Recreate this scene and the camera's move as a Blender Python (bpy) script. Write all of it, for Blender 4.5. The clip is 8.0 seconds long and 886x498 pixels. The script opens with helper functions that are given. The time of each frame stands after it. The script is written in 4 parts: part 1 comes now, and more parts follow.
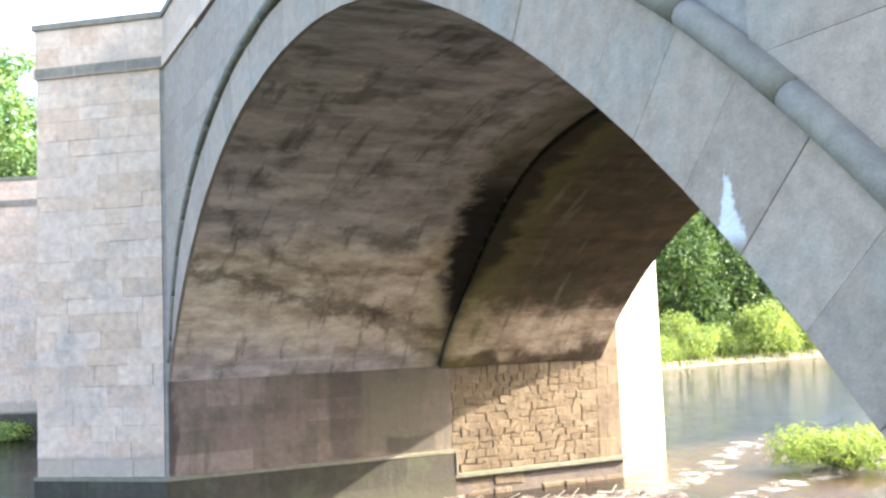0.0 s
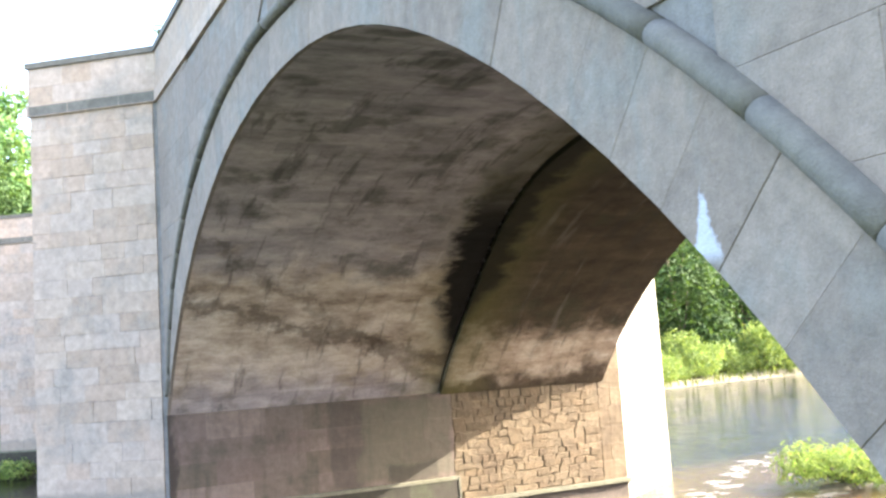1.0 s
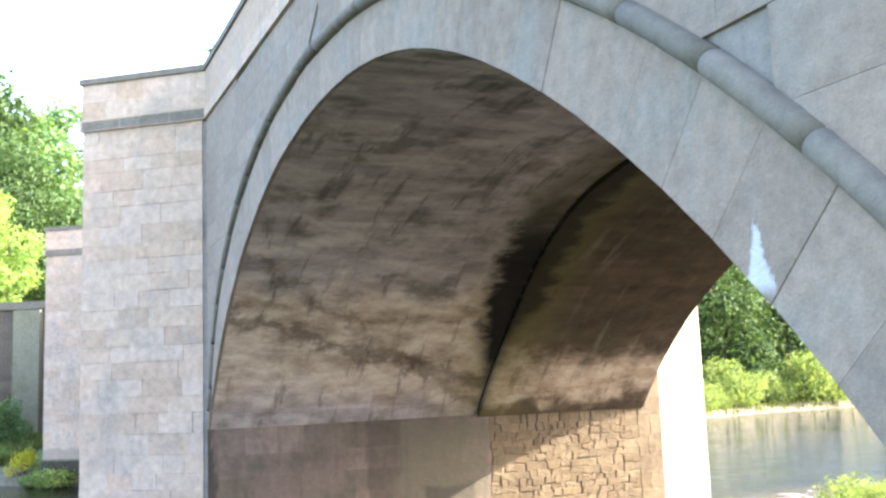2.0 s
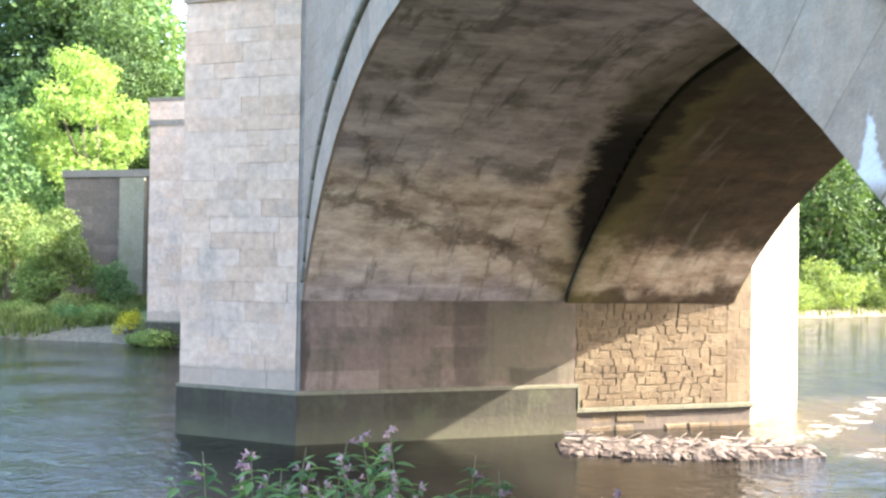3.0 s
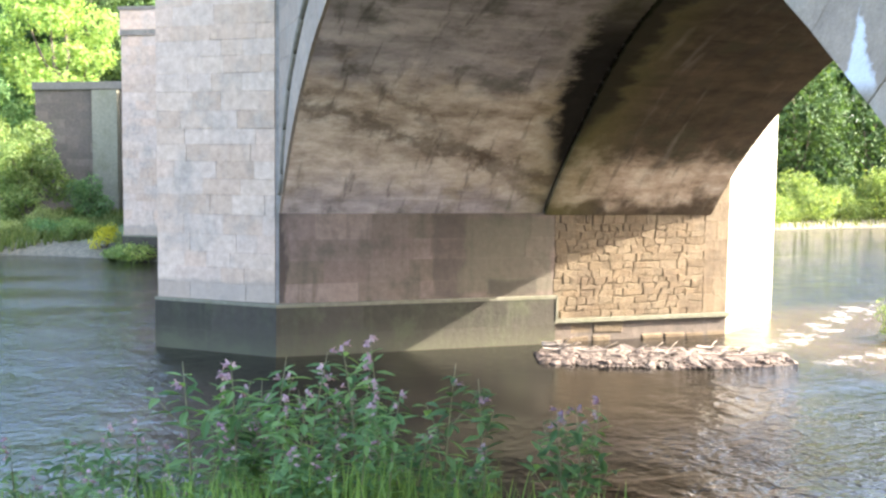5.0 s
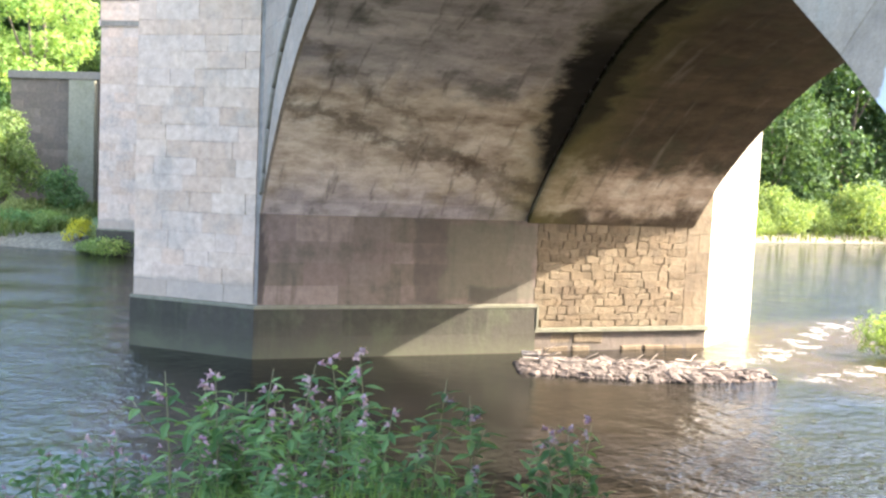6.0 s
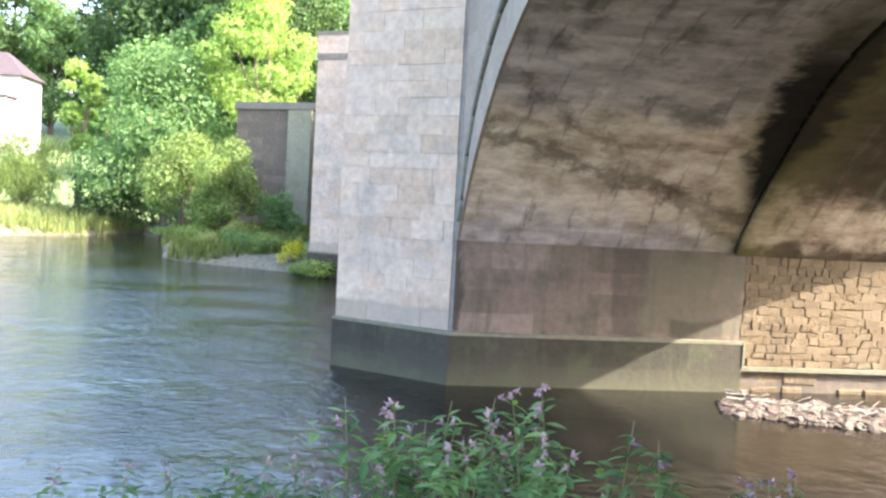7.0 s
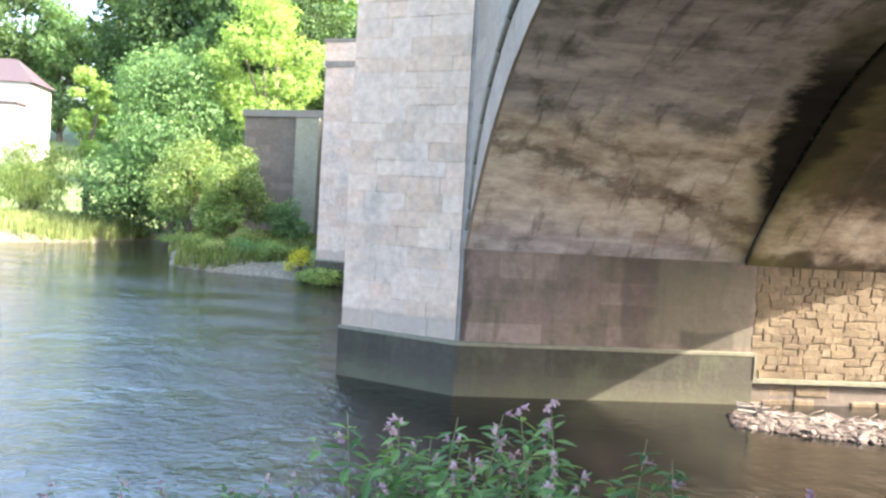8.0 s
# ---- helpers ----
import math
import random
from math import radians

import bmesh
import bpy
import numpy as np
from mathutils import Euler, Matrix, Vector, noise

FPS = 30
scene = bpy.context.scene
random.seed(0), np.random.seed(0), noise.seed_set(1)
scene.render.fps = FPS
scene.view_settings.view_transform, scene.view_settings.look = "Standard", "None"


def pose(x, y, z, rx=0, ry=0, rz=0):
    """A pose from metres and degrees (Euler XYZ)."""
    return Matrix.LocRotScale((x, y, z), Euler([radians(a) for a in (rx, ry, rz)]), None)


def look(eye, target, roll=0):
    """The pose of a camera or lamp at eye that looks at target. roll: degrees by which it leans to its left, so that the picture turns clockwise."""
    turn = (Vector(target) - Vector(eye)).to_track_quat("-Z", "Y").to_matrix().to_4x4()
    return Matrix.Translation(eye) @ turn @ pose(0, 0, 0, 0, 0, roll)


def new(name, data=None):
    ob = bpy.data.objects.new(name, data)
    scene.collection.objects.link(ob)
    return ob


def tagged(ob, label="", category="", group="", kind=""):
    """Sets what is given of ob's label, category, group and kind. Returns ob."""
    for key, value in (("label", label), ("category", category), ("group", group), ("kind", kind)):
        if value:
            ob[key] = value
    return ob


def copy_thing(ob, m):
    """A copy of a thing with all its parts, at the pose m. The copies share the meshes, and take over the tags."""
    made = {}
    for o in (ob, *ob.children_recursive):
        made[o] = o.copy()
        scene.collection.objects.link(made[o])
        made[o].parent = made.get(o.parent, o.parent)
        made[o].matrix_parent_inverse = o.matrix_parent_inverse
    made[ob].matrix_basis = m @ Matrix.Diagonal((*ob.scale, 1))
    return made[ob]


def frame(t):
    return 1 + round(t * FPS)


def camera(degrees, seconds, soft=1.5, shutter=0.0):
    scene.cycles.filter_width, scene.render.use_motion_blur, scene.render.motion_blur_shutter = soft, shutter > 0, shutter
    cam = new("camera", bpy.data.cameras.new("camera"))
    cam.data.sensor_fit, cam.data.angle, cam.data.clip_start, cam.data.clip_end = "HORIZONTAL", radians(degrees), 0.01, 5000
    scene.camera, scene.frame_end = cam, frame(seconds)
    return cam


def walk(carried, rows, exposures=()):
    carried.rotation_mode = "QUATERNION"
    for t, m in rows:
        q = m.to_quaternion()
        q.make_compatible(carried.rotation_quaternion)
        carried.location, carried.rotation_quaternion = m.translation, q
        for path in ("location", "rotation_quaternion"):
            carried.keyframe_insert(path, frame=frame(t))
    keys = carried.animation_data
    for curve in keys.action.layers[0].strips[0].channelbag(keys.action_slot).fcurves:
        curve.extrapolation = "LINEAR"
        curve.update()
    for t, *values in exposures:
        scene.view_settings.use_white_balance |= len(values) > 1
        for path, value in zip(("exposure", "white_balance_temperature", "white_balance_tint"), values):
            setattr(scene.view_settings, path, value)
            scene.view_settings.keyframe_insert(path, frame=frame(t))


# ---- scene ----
cam = camera(49.69, 8.0, soft=2.5)

PATH = [
    (0, (-2.961, -18.115, 3.542), (-2.104, -16.315, 3.703), -2.13),
    (0.5, (-2.863, -18.131, 3.547), (-2.118, -16.286, 3.753), -3.24),
    (1, (-2.836, -18.139, 3.541), (-1.984, -16.342, 3.755), -3.74),
    (1.2, (-2.845, -18.146, 3.547), (-1.938, -16.385, 3.823), -3.37),
    (2.3, (-2.898, -18.14, 3.558), (-2.199, -16.28, 3.783), -0.9),
    (2.5, (-2.898, -18.132, 3.548), (-2.24, -16.25, 3.714), 0.09),
    (3, (-2.884, -18.119, 3.537), (-2.285, -16.211, 3.559), 0.87),
    (3.5, (-2.868, -18.121, 3.526), (-2.252, -16.218, 3.52), 0.52),
    (4, (-2.85, -18.106, 3.516), (-2.217, -16.21, 3.461), 0.03),
    (4.5, (-2.839, -18.097, 3.518), (-2.204, -16.203, 3.423), 0.14),
    (5, (-2.869, -18.052, 3.502), (-2.227, -16.164, 3.345), 0.71),
    (5.2, (-2.876, -18.034, 3.499), (-2.179, -16.164, 3.358), 1.69),
    (6.3, (-2.95, -17.723, 3.587), (-2.284, -15.844, 3.431), 3.39),
    (6.5, (-2.932, -17.679, 3.599), (-2.399, -15.757, 3.453), 3.16),
    (7, (-2.761, -17.618, 3.57), (-2.48, -15.641, 3.454), 3.09),
    (7.5, (-2.664, -17.558, 3.543), (-2.475, -15.571, 3.419), 1.71),
    (8, (-2.724, -17.414, 3.574), (-2.46, -15.434, 3.474), 3.28),
]
walk(cam, [(t, look(eye, target, roll)) for t, eye, target, roll in PATH],
     exposures=[(0.0, 3.78, 6480, 11), (8.0, 3.78, 6480, 11)])

# ---------------------------------------------------------------- light
SUN_DIR = Vector((2.0, -1.0, 1.605)).normalized()      # towards the sun
world = bpy.data.worlds.new("world")
scene.world = world
world.use_nodes = True
wn = world.node_tree
sky = wn.nodes.new("ShaderNodeTexSky")
sky.sky_type, sky.sun_disc = "NISHITA", False
sky.sun_elevation = math.asin(SUN_DIR.z)
sky.sun_rotation = math.atan2(SUN_DIR.x, SUN_DIR.y)
sky.air_density, sky.dust_density, sky.ozone_density = 1.0, 3.5, 1.0
wn.links.new(sky.outputs[0], wn.nodes["Background"].inputs[0])
wn.nodes["Background"].inputs[1].default_value = 0.15
sun = bpy.data.lights.new("sun", "SUN")
sun.energy, sun.angle, sun.color = 2.4, radians(0.55), (1.0, 0.93, 0.80)
sun_ob = new("sun", sun)
sun_ob.matrix_world = look(SUN_DIR * 60, (0, 0, 0))

# ---------------------------------------------------------------- node helpers
def material(name):
    m = bpy.data.materials.new(name)
    m.use_nodes = True
    nt = m.node_tree
    return m, nt, nt.nodes["Principled BSDF"]


def node(nt, kind, **values):
    n = nt.nodes.new(kind)
    for key, value in values.items():
        key = key.replace("_", " ").capitalize() if key.islower() else key
        n.inputs[key].default_value = value
    return n


def noise_tex(nt, vec, scale, detail=4.0, rough=0.55):
    n = node(nt, "ShaderNodeTexNoise", Scale=scale, Detail=detail, Roughness=rough)
    nt.links.new(vec, n.inputs["Vector"])
    return n.outputs["Fac"]


def position(nt, sx=1.0, sy=1.0, sz=1.0):
    g = nt.nodes.new("ShaderNodeNewGeometry")
    mp = nt.nodes.new("ShaderNodeMapping")
    mp.inputs["Scale"].default_value = (sx, sy, sz)
    nt.links.new(g.outputs["Position"], mp.inputs["Vector"])
    return mp.outputs["Vector"]


def ramp(nt, fac, stops):
    r = nt.nodes.new("ShaderNodeValToRGB")
    els = r.color_ramp.elements
    while len(els) < len(stops):
        els.new(0.5)
    for e, (p, c) in zip(els, stops):
        e.position = p
        e.color = (*c, 1) if len(c) == 3 else c
    nt.links.new(fac, r.inputs["Fac"])
    return r.outputs["Color"]


def grey(v):
    return (v, v, v)


def mix(nt, fac, a, b, kind="MIX"):
    m = nt.nodes.new("ShaderNodeMix")
    m.data_type, m.blend_type = "RGBA", kind
    for sock, v in ((m.inputs["Factor"], fac), (m.inputs["A"], a), (m.inputs["B"], b)):
        if isinstance(v, (int, float)):
            sock.default_value = v
        elif isinstance(v, tuple):
            sock.default_value = (*v, 1)
        else:
            nt.links.new(v, sock)
    return m.outputs["Result"]


def math_node(nt, op, a, b=0.0, c=0.0):
    m = nt.nodes.new("ShaderNodeMath")
    m.operation = op
    for sock, v in zip(m.inputs, (a, b, c)):
        if isinstance(v, (int, float)):
            sock.default_value = v
        else:
            nt.links.new(v, sock)
    return m.outputs[0]


def smooth(nt, v, lo, hi):
    m = nt.nodes.new("ShaderNodeMapRange")
    m.interpolation_type = "SMOOTHSTEP"
    nt.links.new(v, m.inputs["Value"])
    m.inputs["From Min"].default_value, m.inputs["From Max"].default_value = lo, hi
    return m.outputs["Result"]


def axes(nt):
    g = nt.nodes.new("ShaderNodeNewGeometry")
    s = nt.nodes.new("ShaderNodeSeparateXYZ")
    nt.links.new(g.outputs["Position"], s.inputs[0])
    return s.outputs


def bump(nt, bsdf, height, strength, distance=0.02):
    b = nt.nodes.new("ShaderNodeBump")
    b.inputs["Strength"].default_value, b.inputs["Distance"].default_value = strength, distance
    nt.links.new(height, b.inputs["Height"])
    nt.links.new(b.outputs["Normal"], bsdf.inputs["Normal"])


def stone_material(name, tones, stain, stain_amount, streak=0.5, relief=0.5, island=False, moss=None):
    """Sandstone: a tone for each block, mottling, rain streaks and grain."""
    m, nt, b = material(name)
    if island:
        g = nt.nodes.new("ShaderNodeNewGeometry")
        pick = g.outputs["Random Per Island"]
    else:
        pick = nt.nodes.new("ShaderNodeObjectInfo").outputs["Random"]
    n = len(tones)
    col = ramp(nt, pick, [(i / (n - 1), t) for i, t in enumerate(tones)])
    p = position(nt)
    blotch = noise_tex(nt, p, 1.3, 5, 0.6)
    col = mix(nt, smooth(nt, blotch, 0.5, 0.72), col, stain, "MIX") if stain_amount >= 1 else \
        mix(nt, math_node(nt, "MULTIPLY", smooth(nt, blotch, 0.46, 0.7), stain_amount), col, stain)
    streaks = noise_tex(nt, position(nt, 3.0, 3.0, 0.28), 1.6, 4, 0.6)
    col = mix(nt, math_node(nt, "MULTIPLY", smooth(nt, streaks, 0.52, 0.72), streak), col, mix(nt, 0.6, col, stain))
    mid = noise_tex(nt, p, 7.0, 5, 0.65)
    col = mix(nt, 0.55, col, ramp(nt, mid, [(0.3, grey(0.62)), (0.7, grey(1.25))]), "MULTIPLY")
    fine = noise_tex(nt, p, 60.0, 3, 0.7)
    col = mix(nt, 0.35, col, ramp(nt, fine, [(0.3, grey(0.7)), (0.7, grey(1.2))]), "MULTIPLY")
    if moss:
        z = axes(nt)["Z"]
        wet = math_node(nt, "MULTIPLY", smooth(nt, math_node(nt, "ADD", z, math_node(nt, "MULTIPLY", mid, 0.7)), 1.0, 0.15), 0.75)
        col = mix(nt, wet, col, moss)
    nt.links.new(col, b.inputs["Base Color"])
    b.inputs["Roughness"].default_value = 0.88
    b.inputs["Specular IOR Level"].default_value = 0.25
    h = math_node(nt, "ADD", math_node(nt, "MULTIPLY", mid, 1.0), math_node(nt, "MULTIPLY", fine, 0.35))
    bump(nt, b, h, relief, 0.03)
    return m


# ---------------------------------------------------------------- materials
FACE = stone_material("buff_sandstone",
                      [(0.404, 0.295, 0.221), (0.349, 0.252, 0.184), (0.422, 0.325, 0.253), (0.386, 0.298, 0.238), (0.417, 0.298, 0.220)],
                      (0.277, 0.235, 0.196), 0.75)
RING = stone_material("pale_ring_sandstone",
                      [(0.220, 0.171, 0.136), (0.188, 0.148, 0.119), (0.239, 0.188, 0.150), (0.202, 0.158, 0.126)],
                      (0.193, 0.181, 0.158), 0.7, 0.9)


def lime_bloom(m, y0, top, height, half):
    """A bluish-white lime run that widens downwards, on the near face."""
    nt = m.node_tree
    b = nt.nodes["Principled BSDF"]
    col = b.inputs["Base Color"].links[0].from_socket
    xyz = axes(nt)
    rag = math_node(nt, "MULTIPLY", math_node(nt, "SUBTRACT", noise_tex(nt, position(nt), 14.0, 5, 0.7), 0.5), 0.10)
    rel = math_node(nt, "DIVIDE", math_node(nt, "SUBTRACT", top, xyz["Z"]), height)
    across = math_node(nt, "ABSOLUTE", math_node(nt, "ADD", math_node(nt, "SUBTRACT", xyz["Y"], y0), rag))
    inside = smooth(nt, math_node(nt, "SUBTRACT", math_node(nt, "MULTIPLY", rel, half), across), -0.01, 0.02)
    inside = math_node(nt, "MULTIPLY", inside, smooth(nt, rel, 1.15, 0.85))
    nt.links.new(mix(nt, math_node(nt, "MULTIPLY", inside, 0.6), col, (0.508, 0.539, 0.601)), b.inputs["Base Color"])


lime_bloom(RING, -14.86, 4.19, 0.32, 0.095)
HOOD = stone_material("weathered_moulding_stone",
                      [(0.139, 0.122, 0.100), (0.160, 0.142, 0.118), (0.116, 0.105, 0.087)], (0.108, 0.096, 0.077), 0.7, 0.6)
# Browner stone under the arch; part of its darkness is arch shade.
UNDER = stone_material("shaded_brown_damp_ashlar",
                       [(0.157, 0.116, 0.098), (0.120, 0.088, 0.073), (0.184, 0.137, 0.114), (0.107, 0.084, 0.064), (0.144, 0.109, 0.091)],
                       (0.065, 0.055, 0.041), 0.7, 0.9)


def damp_patch(m, x0, x1, z0, z1, colour, amount):
    """A damp stain with ragged edges on the wall under the arch."""
    nt = m.node_tree
    b = nt.nodes["Principled BSDF"]
    col = b.inputs["Base Color"].links[0].from_socket
    xyz = axes(nt)
    wob = math_node(nt, "MULTIPLY", math_node(nt, "SUBTRACT", noise_tex(nt, position(nt, 1.0, 1.0, 0.5), 1.8, 5, 0.6), 0.5), 0.9)
    x = math_node(nt, "ADD", xyz["X"], wob)
    z = math_node(nt, "ADD", xyz["Z"], math_node(nt, "MULTIPLY", wob, 0.35))
    mx = math_node(nt, "MULTIPLY", smooth(nt, x, x0 - 0.08, x0 + 0.08), smooth(nt, x, x1 + 0.08, x1 - 0.08))
    mz = math_node(nt, "MULTIPLY", smooth(nt, z, z0 - 0.06, z0 + 0.06), smooth(nt, z, z1 + 0.06, z1 - 0.06))
    fac = math_node(nt, "MULTIPLY", math_node(nt, "MULTIPLY", mx, mz), amount)
    nt.links.new(mix(nt, fac, col, colour), b.inputs["Base Color"])


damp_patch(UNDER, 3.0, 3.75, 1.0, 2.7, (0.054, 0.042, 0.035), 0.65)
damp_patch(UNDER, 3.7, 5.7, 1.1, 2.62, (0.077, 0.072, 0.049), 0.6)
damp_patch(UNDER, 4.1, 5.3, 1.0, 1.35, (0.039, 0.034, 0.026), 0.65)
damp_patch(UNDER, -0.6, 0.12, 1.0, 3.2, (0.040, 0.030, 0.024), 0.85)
damp_patch(FACE, -3.5, 0.6, 0.9, 1.38, (0.208, 0.177, 0.146), 0.6)
RUBBLE = stone_material("golden_rubble_stone",
                        [(0.122, 0.088, 0.053), (0.091, 0.065, 0.039), (0.142, 0.107, 0.068), (0.108, 0.082, 0.052)],
                        (0.077, 0.054, 0.035), 0.8, 0.7, 1.0)
PLINTH = stone_material("algae_stained_plinth_stone",
                        [(0.039, 0.033, 0.025), (0.032, 0.029, 0.021), (0.045, 0.039, 0.030)], (0.058, 0.062, 0.035), 0.7, 0.5, 0.5,
                        moss=(0.077, 0.073, 0.046))
WALL_BROWN = stone_material("brown_wing_wall_stone", [(0.110, 0.085, 0.063), (0.084, 0.066, 0.051), (0.131, 0.103, 0.078)], (0.077, 0.065, 0.046), 0.6, 0.7)
LEDGE = stone_material("worn_ledge_stone", [(0.144, 0.134, 0.098), (0.124, 0.118, 0.085), (0.164, 0.154, 0.111)], (0.108, 0.108, 0.062), 0.5, 0.3)
PALE = stone_material("pale_bleached_sandstone",
                      [(0.385, 0.347, 0.277), (0.331, 0.293, 0.231), (0.408, 0.370, 0.316)], (0.269, 0.239, 0.177), 0.3, 0.3, moss=(0.190, 0.165, 0.062))
CORE = stone_material("mortar_and_stone_core", [(0.162, 0.150, 0.135), (0.193, 0.177, 0.162)], (0.100, 0.092, 0.077), 0.6, 0.5, 0.6)
UNDERCORE = stone_material("dark_mortar", [(0.085, 0.069, 0.054), (0.108, 0.085, 0.069)], (0.054, 0.046, 0.039), 0.6, 0.5, 0.6)


def soffit_material(name, tones, black, slants=1.0, tan_top=5.15):
    """Vault stone: darker above, tan towards the springing, a black band beside the straight joint."""
    m, nt, b = material(name)
    n = len(tones)
    col = ramp(nt, nt.nodes.new("ShaderNodeObjectInfo").outputs["Random"], [(i / (n - 1), t) for i, t in enumerate(tones)])
    xyz = axes(nt)
    k = smooth(nt, xyz["Y"], -1.0, -6.0)
    joint = math_node(nt, "MULTIPLY_ADD", k, -0.48, 5.45)
    p = position(nt)
    along = noise_tex(nt, position(nt, 0.75, 1.5, 1.5), 1.6, 8, 0.68)
    blot = noise_tex(nt, p, 1.1, 5, 0.6)
    col = mix(nt, 0.8, col, ramp(nt, along, [(0.3, grey(0.42)), (0.68, grey(1.4))]), "MULTIPLY")
    col = mix(nt, math_node(nt, "MULTIPLY", smooth(nt, blot, 0.50, 0.66), 0.6), col, (0.058, 0.055, 0.035))
    # tan band low on the vault
    level = math_node(nt, "ADD", xyz["Z"], math_node(nt, "MULTIPLY", math_node(nt, "SUBTRACT", blot, 0.5), 1.6))
    tan_zone = math_node(nt, "MULTIPLY", smooth(nt, level, tan_top + 0.2, tan_top - 0.45), smooth(nt, level, 2.75, 3.75 if slants else 3.2))
    tan_col = ramp(nt, along, [(0.32, (0.235, 0.168, 0.118)), (0.5, (0.490, 0.378, 0.290)), (0.64, (0.670, 0.560, 0.455))])
    col = mix(nt, math_node(nt, "MULTIPLY", tan_zone, 0.85), col, tan_col)
    runs = noise_tex(nt, position(nt, 3.4, 0.5, 0.5), 1.3, 5, 0.6)
    col = mix(nt, math_node(nt, "MULTIPLY", smooth(nt, runs, 0.56, 0.74), 0.28), col, (0.277, 0.250, 0.219))
    dark_runs = noise_tex(nt, position(nt, 3.2, 0.6, 0.6), 1.1, 6, 0.65)
    col = mix(nt, math_node(nt, "MULTIPLY", smooth(nt, dark_runs, 0.54, 0.66), 0.5), col, (0.054, 0.046, 0.039))
    # olive algae towards the joint
    near_joint = smooth(nt, math_node(nt, "ABSOLUTE", math_node(nt, "SUBTRACT", xyz["X"], joint)), 1.5, 0.1)
    col = mix(nt, math_node(nt, "MULTIPLY", near_joint, 0.5), col, (0.150, 0.130, 0.042))
    # two slanting dark bands with ragged edges
    wob = math_node(nt, "MULTIPLY", math_node(nt, "SUBTRACT", noise_tex(nt, p, 2.4, 6, 0.7), 0.5), 0.9)
    for fall, level_at, half_w, amount in ((0.235, 4.66, 0.20, 0.6), (0.50, 5.62, 0.15, 0.4)):
        slant = math_node(nt, "ADD", math_node(nt, "ADD", xyz["Z"], math_node(nt, "MULTIPLY", xyz["X"], fall)), wob)
        line = smooth(nt, math_node(nt, "ABSOLUTE", math_node(nt, "SUBTRACT", slant, level_at)), half_w, 0.02)
        col = mix(nt, math_node(nt, "MULTIPLY", line, amount * slants), col, (0.070, 0.048, 0.032))
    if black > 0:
        # black ragged band on the near side of the joint, wider upwards
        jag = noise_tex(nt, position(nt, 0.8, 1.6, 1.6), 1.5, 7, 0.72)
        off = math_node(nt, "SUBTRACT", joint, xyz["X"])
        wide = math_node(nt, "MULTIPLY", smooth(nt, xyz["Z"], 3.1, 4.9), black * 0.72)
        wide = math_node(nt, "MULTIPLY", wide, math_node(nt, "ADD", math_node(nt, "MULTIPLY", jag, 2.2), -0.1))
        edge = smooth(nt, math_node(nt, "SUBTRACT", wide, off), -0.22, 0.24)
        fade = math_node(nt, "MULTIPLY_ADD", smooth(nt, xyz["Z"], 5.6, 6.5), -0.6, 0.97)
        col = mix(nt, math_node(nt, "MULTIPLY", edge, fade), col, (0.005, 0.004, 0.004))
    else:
        # narrower dark band on the far side of the joint
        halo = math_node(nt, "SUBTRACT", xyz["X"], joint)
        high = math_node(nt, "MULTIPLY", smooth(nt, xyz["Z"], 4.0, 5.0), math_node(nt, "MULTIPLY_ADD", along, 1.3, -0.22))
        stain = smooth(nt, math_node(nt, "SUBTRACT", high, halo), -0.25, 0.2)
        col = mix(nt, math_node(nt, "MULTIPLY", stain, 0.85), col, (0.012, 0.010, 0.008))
    fine = noise_tex(nt, p, 45, 3, 0.7)
    col = mix(nt, 0.4, col, ramp(nt, fine, [(0.3, grey(0.65)), (0.7, grey(1.25))]), "MULTIPLY")
    nt.links.new(col, b.inputs["Base Color"])
    b.inputs["Roughness"].default_value = 0.9
    b.inputs["Specular IOR Level"].default_value = 0.12
    h = math_node(nt, "ADD", math_node(nt, "MULTIPLY", along, 1.5), math_node(nt, "MULTIPLY", fine, 0.3))
    bump(nt, b, h, 0.7, 0.05)
    return m




def joint_x(y):
    """The straight joint between the two vaults runs slightly askew."""
    k = min(1.0, max(0.0, (-y - 1.0) / 5.0))
    return 5.45 - 0.48 * k * k * (3 - 2 * k)


# Shade under the arch is partly put into the vault tones.
SOFFIT = soffit_material("shaded_vault_ashlar", [(0.400, 0.335, 0.330), (0.300, 0.252, 0.250), (0.455, 0.382, 0.370), (0.345, 0.292, 0.286)], 1.0)
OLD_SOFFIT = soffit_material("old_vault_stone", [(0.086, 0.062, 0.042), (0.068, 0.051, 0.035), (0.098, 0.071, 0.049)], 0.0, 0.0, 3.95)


CHOP = (7.6, 10.2)


